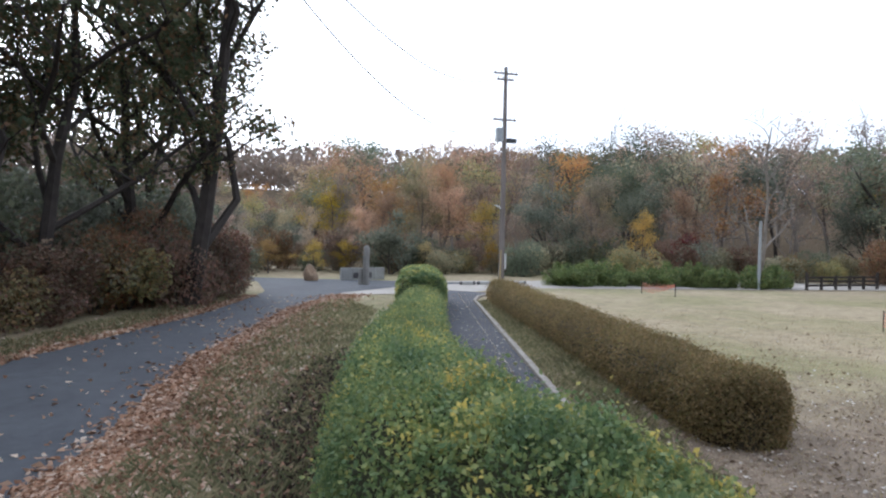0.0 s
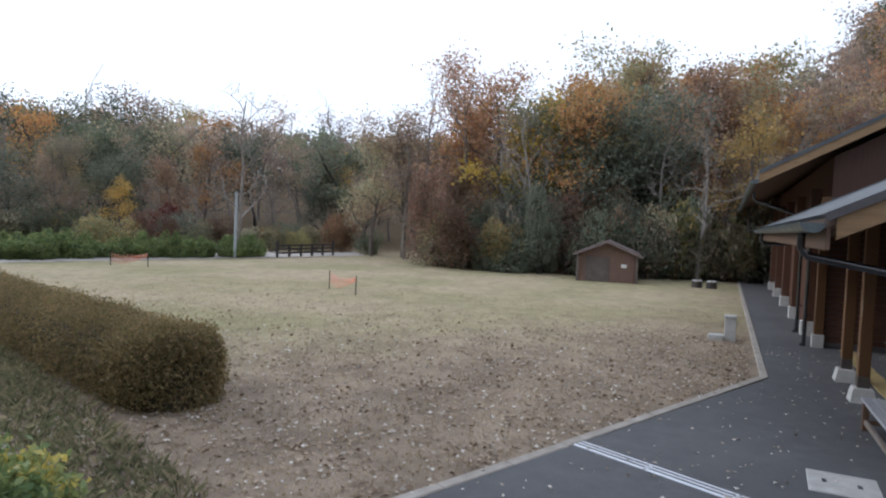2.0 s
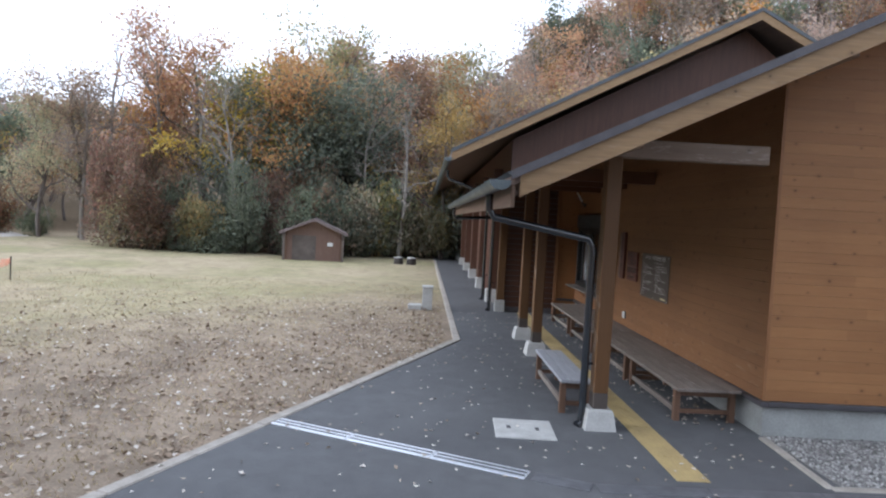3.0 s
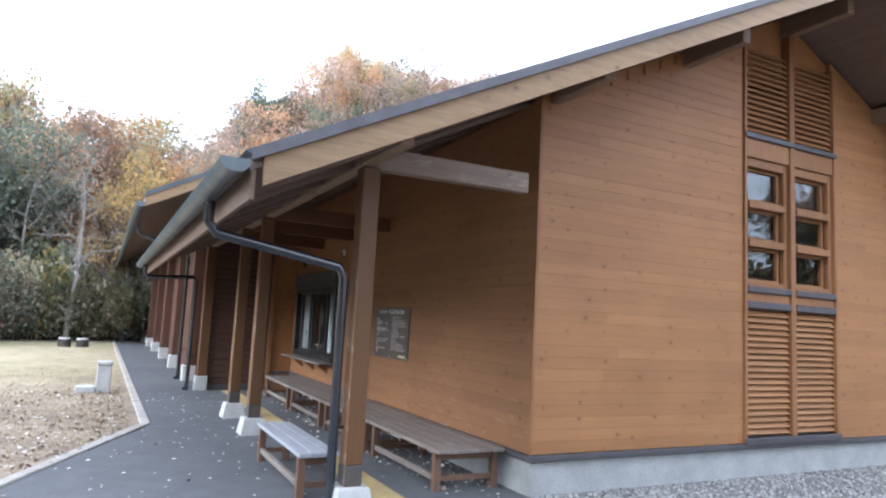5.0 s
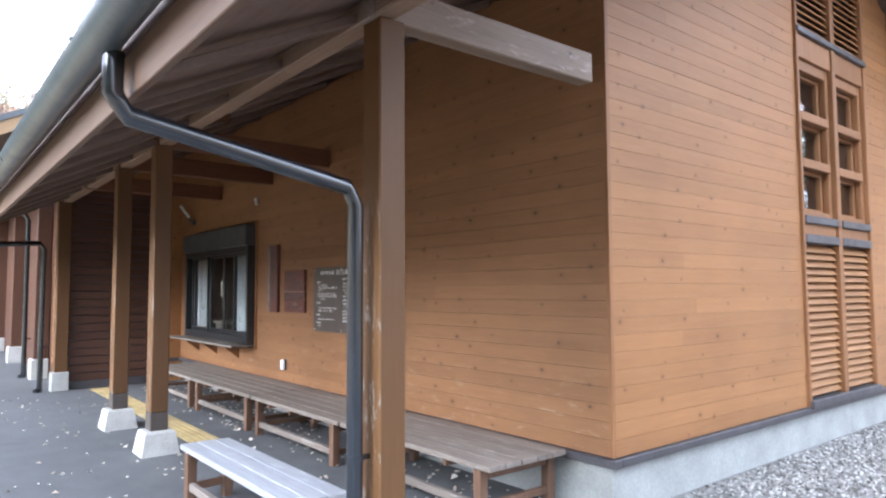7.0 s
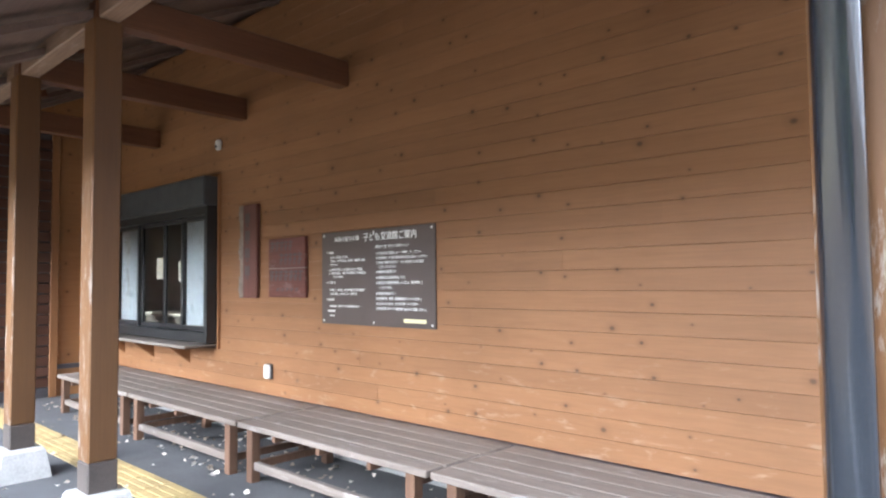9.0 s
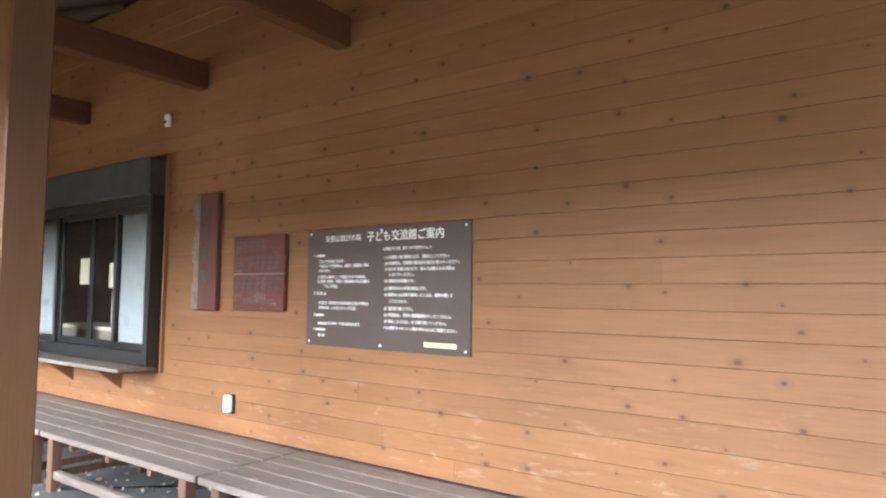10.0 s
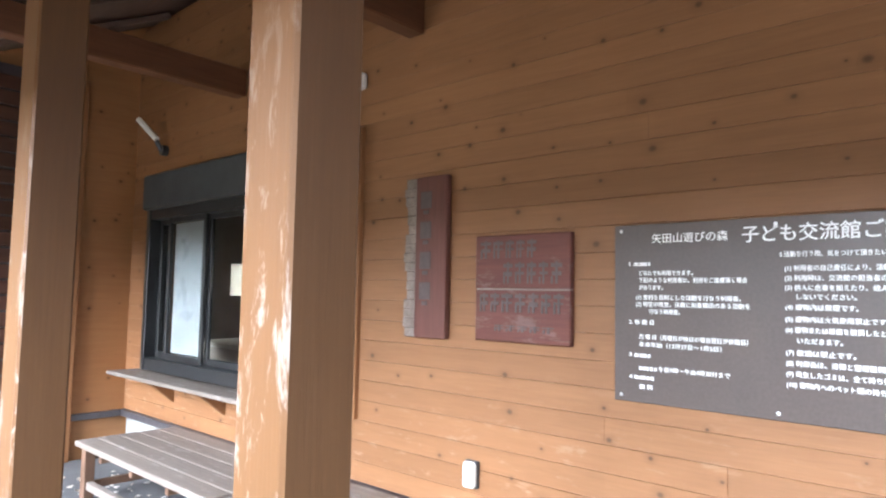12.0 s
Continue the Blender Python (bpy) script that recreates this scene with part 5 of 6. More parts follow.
# ---- plants ----
def diamonds(c, size, rng, flat=0.0, fold=0.25):
    """Small folded leaf blades, one a point, of random turn."""
    n = len(c)
    d = rng.normal(size=(n, 3))
    d[:, 2] *= (1 - flat)
    d /= np.linalg.norm(d, axis=1)[:, None] + 1e-9
    e = rng.normal(size=(n, 3))
    e[:, 2] *= (1 - flat)
    e = np.cross(d, np.cross(e, d))
    e /= np.linalg.norm(e, axis=1)[:, None] + 1e-9
    nn = np.cross(d, e)
    s = (size * rng.uniform(0.6, 1.25, n))[:, None]
    v = np.stack([c - d * s * 0.5, c + e * s * 0.32 + nn * s * fold * 0.4, c + d * s * 0.5, c - e * s * 0.32 + nn * s * fold * 0.4], 1).reshape(-1, 3)
    return v, np.arange(4 * n).reshape(n, 4)


def tree_mesh(seed, h, spread, limbs, trunk_r, leaf, count, crown0, material, bark, bare=False, puff=0.55):
    """A trunk with limbs and twigs, and a crown of leaves round the twig ends."""
    rng = np.random.default_rng(seed)
    g, tips = Geo(), []

    def grow(p, d, length, r, level):
        pts, rad, q = [p], [r], Vector(p)
        n = 5 if level == 0 else 4
        for i in range(n):
            d = (d + Vector(rng.normal(size=3)) * (0.13 if level == 0 else 0.30) + Vector((0, 0, 0.05 if level else 0.0))).normalized()
            q = q + d * (length / n)
            pts.append(q.copy())
            rad.append(r * (1 - 0.8 * (i + 1) / n) + 0.004)
        g.tube(pts, rad, 7 if level == 0 else (5 if level == 1 else 4), cap=False)
        if level >= 2:
            tips.extend(pts[1:])
        if level >= (3 if bare else 2):
            return
        k = limbs if level == 0 else (4 if level == 1 else 3)
        for j in range(k):
            u = crown0 + (0.97 - crown0) * (j + 0.6 * rng.random()) / k if level == 0 else 0.25 + 0.7 * (j + rng.random()) / k
            i = min(int(u * n), n - 1)
            a = pts[i].lerp(pts[i + 1], u * n - i)
            ang = rng.uniform(0, 6.283) if level else j * 2.4 + rng.uniform(-0.5, 0.5)
            out = Vector((math.cos(ang), math.sin(ang), rng.uniform(0.25, 0.8)))
            nd = (out.normalized() * 0.85 + d * 0.35).normalized()
            ln = spread * (1.15 - 0.55 * u) * rng.uniform(0.8, 1.2) if level == 0 else length * rng.uniform(0.45, 0.65)
            grow(a, nd, ln, rad[i] * (0.55 if level == 0 else 0.6), level + 1)
    grow(Vector((0, 0, -0.4)), Vector((rng.normal() * 0.05, rng.normal() * 0.05, 1)).normalized(), h, trunk_r, 0)
    tm = g.mesh("trunk", bark, True)
    if count == 0:
        return tm, None
    tp = np.array([tuple(t) for t in tips])
    tp = tp[rng.random(len(tp)) < 0.6]
    c = tp[rng.integers(0, len(tp), count)] + rng.normal(size=(count, 3)) * puff * 0.8 * np.array([1, 1, 0.75])
    v, f = diamonds(c, leaf, rng)
    return tm, fast_mesh("crown", v, f, material)


def bush_mesh(seed, w, h, leaf, count, material):
    rng = np.random.default_rng(seed)
    lobes = [(rng.uniform(-w, w) * 0.55, rng.uniform(-w, w) * 0.55, rng.uniform(0.2, 0.75) * h, rng.uniform(0.3, 0.55)) for _ in range(9)]
    pick = rng.integers(0, 9, count)
    d = rng.normal(size=(count, 3))
    d /= np.linalg.norm(d, axis=1)[:, None]
    rad = rng.uniform(0.65, 1.05, count)[:, None]
    L = np.array(lobes)[pick]
    c = L[:, :3] + d * rad * np.stack([L[:, 3] * w, L[:, 3] * w, L[:, 3] * h * 0.75], 1)
    c[:, 2] = np.maximum(c[:, 2], 0.02)
    v, f = diamonds(c, leaf, rng)
    g = Geo()
    for k in range(7):
        a = k * 0.9
        g.tube([(0.1 * math.cos(a), 0.1 * math.sin(a), -0.2), (w * 0.3 * math.cos(a), w * 0.3 * math.sin(a), h * 0.45), (w * 0.5 * math.cos(a + 0.3), w * 0.5 * math.sin(a + 0.3), h * 0.8)], [0.03, 0.02, 0.006], 4, False)
    return g.mesh("stem", TRUNK), fast_mesh("foliage", v, f, material)


class Kind:
    """One kind of plant: built once, then copied."""

    def __init__(self, name, label, category, meshes, names, group):
        self.first, self.used = thing(name, (0, 0, 0), 0, label, category, group), False
        for me, nm in zip(meshes, names):
            if me:
                part(nm, me, None, self.first)

    def put(self, x, y, rz, k, kz=None, lift=0.0):
        ob = self.first if not self.used else copy_thing(self.first, Matrix())
        self.used = True
        ob.matrix_basis = pose(x, y, height(x, y) - 0.05 + lift, 0, 0, rz) @ Matrix.Diagonal((k, k, kz or k, 1))


TC = ("trunk", "crown")
oak = [Kind("oak_tree", "tall dark-leaved oak with crooked limbs beside the lane", "tree",
            tree_mesh(s, 12.5, 5.6, 11, 0.24, 0.165, 15000, 0.12, L_OAK, TRUNK, puff=0.42), TC, "trees by the lane") for s in (11, 12, 13)]
orange = [Kind("autumn_tree", "orange autumn broadleaf tree on the wooded slope", "tree",
               tree_mesh(s, 9.5, 4.0, 8, 0.17, 0.18, 5200, 0.3, L_ORANGE, GREYBARK, puff=0.62), TC, "trees of the wood") for s in (21, 22)]
brown = [Kind("autumn_tree", "thin brown half-bare autumn tree on the wooded slope", "tree",
              tree_mesh(s, 10.5, 3.8, 9, 0.17, 0.185, 2700, 0.28, L_BROWN, PALEBARK, puff=0.5), TC, "trees of the wood") for s in (31, 32)]
yellow = [Kind("autumn_tree", "yellow-leaved autumn tree on the wooded slope", "tree",
               tree_mesh(s, 8.5, 3.6, 8, 0.15, 0.20, 3500, 0.25, L_YELLOW, GREYBARK, puff=0.55), TC, "trees of the wood") for s in (41,)]
mixed = [Kind("broadleaf_tree", "olive-green and brown broadleaf tree on the wooded slope", "tree",
              tree_mesh(s, 10.0, 4.2, 9, 0.18, 0.18, 5400, 0.22, L_MIX, GREYBARK, puff=0.66), TC, "trees of the wood") for s in (51, 52)]
dark = [Kind("evergreen_tree", "dense dark evergreen tree in the wood", "tree",
             tree_mesh(s, 9.5, 4.4, 10, 0.2, 0.235, 6500, 0.18, L_DARK, TRUNK, puff=0.85), TC, "trees of the wood") for s in (61, 62)]
bare = [Kind("bare_tree", "leafless pale-barked tree with upswept branches", "tree",
             tree_mesh(s, 10.5, 4.0, 9, 0.16, 0, 0, 0.25, None, PALEBARK, True), TC, "bare trees") for s in (71, 72)]
# plainer trees for the far rows
FAR = {}
for k, (near, label, seed, h, spread, leaf, count, mat, bark) in enumerate((
        (orange, "orange autumn tree high on the wooded slope", 23, 9.5, 4.0, 0.29, 1900, L_ORANGE, GREYBARK),
        (brown, "brown half-bare tree high on the wooded slope", 33, 10.5, 3.8, 0.25, 1200, L_BROWN, PALEBARK),
        (yellow, "yellow-leaved tree high on the wooded slope", 43, 8.5, 3.6, 0.27, 1600, L_YELLOW, GREYBARK),
        (mixed, "olive-brown tree high on the wooded slope", 53, 10.0, 4.2, 0.29, 2000, L_MIX, GREYBARK),
        (dark, "dark evergreen tree high on the wooded slope", 63, 9.5, 4.4, 0.33, 2600, L_DARK, TRUNK))):
    far = Kind("far_tree", label, "tree", tree_mesh(seed, h, spread, 6, 0.17, leaf, count, 0.25, mat, bark, puff=0.7), TC, "trees of the wood")
    for kind in near:
        FAR[kind] = far
SF = ("stem", "foliage")
rust = [Kind("shrub", "dense rust-red and brown shrub beside the lane", "shrub", bush_mesh(s, 2.2, 3.4, 0.14, 5200, L_RED), SF, "shrubs by the lane") for s in (81, 82)]
olive = [Kind("shrub", "dense olive-brown shrub at the wood edge", "shrub", bush_mesh(s, 2.2, 2.6, 0.18, 2700, L_MIX), SF, "shrubs of the wood edge") for s in (83,)]
darkb = [Kind("shrub", "dense dark green shrub at the wood edge", "shrub", bush_mesh(s, 2.2, 2.8, 0.175, 2800, L_DARK), SF, "shrubs of the wood edge") for s in (84,)]
garden = [Kind("shrub", "bright green clipped garden shrub", "shrub", bush_mesh(85, 1.0, 1.1, 0.13, 1500, L_GARDEN), SF, "garden shrubs")]
crimson = Kind("maple", "small crimson maple in the garden", "tree", tree_mesh(91, 2.6, 1.4, 8, 0.06, 0.14, 1600, 0.25, L_CRIMSON, TRUNK, puff=0.35), TC, "")
pine = Kind("pine", "low spreading dark green pine by the junction", "tree", tree_mesh(92, 3.2, 2.0, 9, 0.10, 0.18, 3000, 0.12, L_DARK, TRUNK, puff=0.30), TC, "")

rg = random.Random(7)
# the wood left of the lane
for x, y, k in ((2.3, 23.0, 1.08), (0.3, 19.6, 1.0), (-1.9, 17.4, 1.1), (-2.4, 21.5, 1.05), (4.3, 21.3, 1.32), (2.6, 30.5, 0.9), (-4.6, 18.8, 1.1), (-5.0, 25.0, 1.1), (-8.5, 22.0, 1.1),
                (-4.2, 13.6, 1.05), (-7.5, 15.5, 1.1), (-6.8, 8.5, 1.1)):
    oak[rg.randrange(3)].put(x - 1.6, y + 1.6, rg.uniform(0, 360), k)
for i in range(26):
    u = i / 25
    x, y = -5.6 + 10.2 * u ** 1.05, 10.5 + 16.8 * u
    rg.choice((rust[0], rust[1], rust[i % 2], olive[0], darkb[0] if i > 15 else rust[0])).put(x - 0.6 + rg.uniform(-0.9, 0.4), y + 1.0 + rg.uniform(-0.5, 0.5), rg.uniform(0, 360), rg.uniform(0.6, 1.0), rg.uniform(0.6, 1.12))
    if i % 2:
        darkb[0].put(x - 2.6, y + 2.6, rg.uniform(0, 360), rg.uniform(1.1, 1.5))
        darkb[0].put(x - 6.0, y + 5.0, rg.uniform(0, 360), rg.uniform(1.4, 1.9))


for x, y, k in ((2.5, 23.0, 0.8), (3.1, 24.4, 0.75), (3.8, 25.8, 0.7), (4.6, 27.2, 0.6)):
    rust[rg.randrange(2)].put(x, y, rg.uniform(0, 360), k, k * 1.15)


def heading(deg, dist, x0=1.44, y0=-0.72):
    return x0 + dist * math.sin(radians(deg)), y0 + dist * math.cos(radians(deg))


# the wooded slope beyond the garden
bag = [orange[0], orange[1], brown[0], brown[1], mixed[0], mixed[1], yellow[0], dark[0], dark[1], bare[0]]
wts = [16, 14, 16, 15, 15, 14, 9, 8, 7, 5]
for row, (dist, n, k) in enumerate(((47, 22, 0.55), (54, 26, 0.74), (62, 28, 0.85), (72, 30, 0.95), (84, 30, 1.0))):
    for i in range(n):
        a = 3 + 64 * (i + rg.uniform(0.1, 0.9)) / n
        if row < 2 and 46 < a < 56:
            continue
        k2 = k * (0.45 + 0.55 * smooth((a - 6) / 14))
        x, y = heading(a, dist + rg.uniform(-3, 3) + (8 if a > 42 and row < 2 else 0))
        pick = rg.choices(bag, wts)[0]
        (FAR.get(pick, pick) if row > 1 else pick).put(x, y, rg.uniform(0, 360), k2 * rg.uniform(0.8, 1.15))
for a, dist, k in ((42.4, 74, 1.2), (39.6, 76, 1.05), (35.0, 74, 1.1), (13.5, 60, 0.7)):
    x, y = heading(a, dist)
    dark[0].put(x, y, rg.uniform(0, 360), k, k * 0.95)
for i in range(46):
    x, y = heading(5 + 56 * (i + rg.random()) / 46, rg.uniform(41, 46) + (4 if i > 30 else 0))
    rg.choice([olive[0], darkb[0], olive[0], rust[0]]).put(x, y, rg.uniform(0, 360), rg.uniform(0.5, 0.9))
# the wooded hill behind the hut and the building
for i in range(120):
    y = -46 + 62 * rg.random()
    x = 38.5 + 32 * rg.random() ** 1.2 + max(0.0, y - 8) * 0.5
    if y < -2 and x < 48:
        x += 10
    pick = rg.choices(bag, [30, 28, 15, 13, 5, 5, 11, 5, 5, 5] if y > 0 else [22, 20, 24, 22, 4, 4, 12, 0, 0, 14])[0]
    (FAR.get(pick, pick) if x > 49 else pick).put(x, y, rg.uniform(0, 360), rg.uniform(0.8, 1.08))
for i in range(34):
    y = -54 + 34 * rg.random()
    x = 60 + 18 * rg.random() - max(0.0, y + 26) * 0.3
    FAR[rg.choice([orange[0], orange[1], yellow[0], mixed[0], brown[0], dark[0]] if y < -30 else [orange[0], yellow[0], orange[1], brown[1]])].put(x, y, rg.uniform(0, 360), rg.uniform(0.9, 1.15))
for x, y, k in ((36.8, -3.2, 0.62), (37.6, 0.6, 0.75), (38.4, 2.6, 0.7), (37.2, 9.0, 0.8), (39.6, 11.6, 0.9), (41.5, -6.5, 0.8)):
    bare[rg.randrange(2)].put(x, y, rg.uniform(0, 360), k)
for x, y, k in ((40.0, 5.6, 0.95), (40.6, 8.6, 0.9), (41.0, 2.6, 0.85)):
    dark[1].put(x, y, rg.uniform(0, 360), k)
for i in range(64):
    y = -9 + 24 * (i + rg.random()) / 64
    x = 35.6 + rg.uniform(0, 3.6) + max(0.0, y - 10) * 0.35 - max(0.0, y - 5.5) * 0.35 + (2.0 if y < 1.5 else 0) + (6 if y < -3 else 0)
    rg.choice([olive[0], darkb[0], darkb[0], rust[0], darkb[0]] if y > 4 else [olive[0], olive[0], olive[0], darkb[0]]).put(x, y, rg.uniform(0, 360), rg.uniform(0.5, 1.1), rg.uniform(0.55, 1.7))
# tall open-crowned trees along the edge of the wood
for x, y, k, kind in ((40.0, 20.6, 0.85, mixed[0]), (41.2, 19.0, 1.08, orange[1]), (39.6, 18.0, 0.95, brown[0]), (42.6, 17.4, 1.3, orange[1]), (43.2, 15.0, 1.35, brown[1]), (41.0, 14.0, 1.2, orange[0]),
                      (44.2, 12.4, 1.4, orange[0]), (42.2, 10.4, 1.35, orange[1]), (45.2, 8.2, 1.4, brown[0]), (43.4, 5.4, 1.45, mixed[0]), (46.4, 3.0, 1.45, orange[0]), (44.0, 0.4, 1.4, brown[1]), (47.0, -2.0, 1.4, orange[1])):
    kind.put(x, y, rg.uniform(0, 360), k * 0.84)
for i in range(26):
    x, y = heading(98 + 14 * rg.random(), rg.uniform(52, 74), 4.7, -0.7)
    FAR[rg.choice([orange[0], yellow[0], mixed[0], brown[0], dark[0]])].put(x, y, rg.uniform(0, 360), rg.uniform(0.75, 1.0))
# a pale bare tree with orange neighbours at the corner of the wood
bare[0].put(41.0, 17.0, 40, 1.05)
bare[1].put(31.2, 24.6, 10, 0.86)
for x, y, k in ((38, 38, 0.42), (41, 36, 0.45), (44, 37, 0.42), (47, 35, 0.45), (50, 37, 0.45), (36, 41, 0.4)):
    bare[1].put(x, y, rg.uniform(0, 360), k)
gp = thing("marker_post", (30.6, 23.7, 0), 0, "slim pale post beside the bare tree", "post")
part("shaft", Geo().tube([(0, 0, -0.2), (0, 0, 3.6)], [0.08, 0.07], 8), FROST, gp)
# a belt of trees behind, seen only in the panes
for i in range(34):
    a = 168 + 167 * i / 34
    x, y = heading(a, rg.uniform(24, 34))
    FAR[rg.choice([mixed[0], dark[0], orange[0], brown[1]])].put(x, y, rg.uniform(0, 360), rg.uniform(0.85, 1.1) if a < 230 else rg.uniform(0.55, 0.8))
# garden bed
for i in range(34):
    u = (i + 0.5 * rg.random()) / 34
    garden[0].put(20.8 + 12.6 * u + rg.uniform(-0.3, 0.3), 27.4 - 4.2 * u + rg.uniform(0, 1.6), rg.uniform(0, 360), rg.uniform(0.55, 1.05), rg.uniform(0.7, 1.3))
crimson.put(35.5, 33.5, 0, 1.0)
pine.put(15.2, 37.5, 0, 0.95)
for x, y in ((10.5, 38), (12.5, 38.5), (17.8, 38), (22, 37), (8, 39)):
    yellow[0].put(x, y, rg.uniform(0, 360), 0.3, 0.22)
for x, y in ((4.5, 40), (6.5, 39.5), (20, 38.5), (24, 37.5)):
    darkb[0].put(x, y, rg.uniform(0, 360), 0.8, 0.6)

# far woods on the hills, too many to count
rng = np.random.default_rng(5)
fv, ff, base = [], [], 0
pts = []
for _ in range(900):
    a, d = rng.uniform(-20, 165), rng.uniform(92, 150)
    x, y = heading(a, d)
    hh, w = rng.uniform(5, 8), rng.uniform(2.5, 4)
    n = 110
    q = rng.normal(size=(n, 3))
    q /= np.linalg.norm(q, axis=1)[:, None]
    pts.append(np.array([x, y, height(x, y) + hh * 0.55]) + q * np.array([w, w, hh * 0.45]))
v, f = diamonds(np.concatenate(pts), 0.95, rng)
tagged(new("far_woods", fast_mesh("far_woods", v, f, L_BROWN)), "distant brown and orange woods on the hills", "woods", kind="stuff")


# ---- hedges ----
def hedge(name, axis, half, tops, density, leaf, lmat, cmat, label, seed, rough=0.07, spike=0.0):
    """A clipped hedge along a line of points: a dark inner sheet that blocks the view, leaves all over."""
    rng = np.random.default_rng(seed)
    t = thing(name, (0, 0, 0), 0, label, "hedge")
    ax = np.array(axis, float)
    seg = np.linalg.norm(np.diff(ax, axis=0), axis=1)
    cum = np.concatenate([[0], np.cumsum(seg)])
    total = cum[-1]

    def at(s):
        s = np.clip(s, 0, total)
        c = np.stack([np.interp(s, cum, ax[:, 0]), np.interp(s, cum, ax[:, 1])], -1)
        e = 0.4
        d = np.stack([np.interp(np.minimum(s + e, total), cum, ax[:, k]) - np.interp(np.maximum(s - e, 0), cum, ax[:, k]) for k in (0, 1)], -1)
        d /= np.linalg.norm(d, axis=-1)[..., None]
        hw, tz = np.interp(s, cum, half), np.interp(s, cum, tops)
        endf = np.sqrt(np.clip(1 - (np.clip(1 - np.minimum(s, total - s) / 0.7, 0, 1)) ** 2, 0.0005, 1))
        return c, d, hw * endf, tz

    def surf(s, u):
        """u from -1 to 1 round the section, with rounded shoulders."""
        c, d, hw, tz = at(s)
        nrm = np.stack([d[..., 1], -d[..., 0]], -1)
        side = np.sign(u) * np.minimum(1, np.abs(u) * 2.2)
        zf = np.clip((1 - np.abs(u)) / (1 - 1 / 2.2), 0, 1)
        zf = 1 - (1 - np.minimum(zf, 1)) ** 1.0
        rnd = np.where(zf > 0.6, 1 - 0.24 * (np.maximum(zf - 0.6, 0) / 0.4) ** 2, 1) * (1 - 0.16 * np.clip(1 - zf / 0.45, 0, 1) ** 1.5)
        xy = c + nrm * (side * hw * np.where(np.abs(u) < 1 / 2.2, 0.76, rnd))[..., None]
        gz = np.array([height(a, b) for a, b in c.reshape(-1, 2)]).reshape(c.shape[:-1])
        endz = 0.80 + 0.20 * np.clip(np.minimum(s, total - s) / 0.6, 0, 1) ** 0.5
        dome = np.where(np.abs(u) < 1 / 2.2, 1 - 0.10 * (np.abs(u) * 2.2) ** 3, 0.90)
        z = gz + (tz - gz) * endz * np.where(np.abs(u) < 1 / 2.2, dome, zf * 0.90)
        return np.concatenate([xy, z[..., None]], -1)

    ends = np.array([0.0, 0.01, 0.03, 0.07, 0.13, 0.22, 0.36, 0.52])
    ss, uu = np.concatenate([ends, np.linspace(0.7, total - 0.7, int(total / 0.22)), total - ends[::-1]]), np.linspace(-1, 1, 17)
    S, U = np.meshgrid(ss, uu, indexing="ij")
    P = surf(S, U)
    C, D, HW, TZ = at(S)
    P[..., :2] = C + (P[..., :2] - C) * 0.86
    P[..., 2] -= 0.05
    P += np.array([noise.noise_vector(Vector(p) * 3) for p in P.reshape(-1, 3)]).reshape(P.shape) * 0.04
    nu = len(uu)
    F = [(i * nu + j, i * nu + j + 1, (i + 1) * nu + j + 1, (i + 1) * nu + j) for i in range(len(ss) - 1) for j in range(nu - 1)]
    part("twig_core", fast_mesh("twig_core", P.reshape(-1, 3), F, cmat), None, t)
    s = rng.random(density) ** 1.6 * total
    m = density // 14
    th = 0.7 * (1 - np.cos(rng.random(m) * math.pi / 2))
    s[:m] = np.where(np.arange(m) % 4 < 3, th, total - th)
    u = rng.uniform(-1, 1, density)
    c = surf(s, u)
    c += rng.normal(size=c.shape) * rough * 0.5
    lump = np.array([noise.noise(Vector(p) * 1.7) for p in c])
    c[:, 2] += lump * rough * 0.9 + spike * rng.random(density) ** 3
    v, f = diamonds(c, leaf, rng)
    part("foliage", fast_mesh("foliage", v, f, lmat), None, t)


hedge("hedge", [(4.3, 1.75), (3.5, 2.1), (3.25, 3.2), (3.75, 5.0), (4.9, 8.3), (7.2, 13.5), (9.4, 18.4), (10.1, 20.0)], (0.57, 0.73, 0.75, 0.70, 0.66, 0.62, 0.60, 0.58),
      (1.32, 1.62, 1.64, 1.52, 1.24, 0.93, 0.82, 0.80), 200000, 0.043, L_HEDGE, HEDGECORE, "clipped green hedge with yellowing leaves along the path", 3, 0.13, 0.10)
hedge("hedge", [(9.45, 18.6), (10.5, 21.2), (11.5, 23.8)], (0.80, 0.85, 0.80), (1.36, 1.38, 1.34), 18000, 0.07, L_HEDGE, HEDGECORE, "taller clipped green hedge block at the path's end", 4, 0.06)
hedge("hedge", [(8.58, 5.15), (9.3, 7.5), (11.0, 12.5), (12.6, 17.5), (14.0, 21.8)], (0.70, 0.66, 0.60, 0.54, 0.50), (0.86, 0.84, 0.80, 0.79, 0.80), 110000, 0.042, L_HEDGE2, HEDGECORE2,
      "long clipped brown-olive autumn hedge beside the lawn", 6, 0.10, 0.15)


# ---- grass and fallen leaves ----
def scatter(name, pts, size, material, label, category, seed, lift=0.02, flat=0.75):
    rng = np.random.default_rng(seed)
    c = np.array([(x, y, height(x, y) + lift + rng.uniform(0, 0.012)) for x, y in pts])
    v, f = diamonds(c, size, rng, flat, 0.5)
    tagged(new(name, fast_mesh(name, v, f, material)), label, category, kind="stuff")


def road_right(y):
    return float(np.interp(y, (-14, -2, 6.8, 13.2, 20.2, 26.3), (-0.6, -0.7, 0.65, 2.35, 5.4, 8.9)))


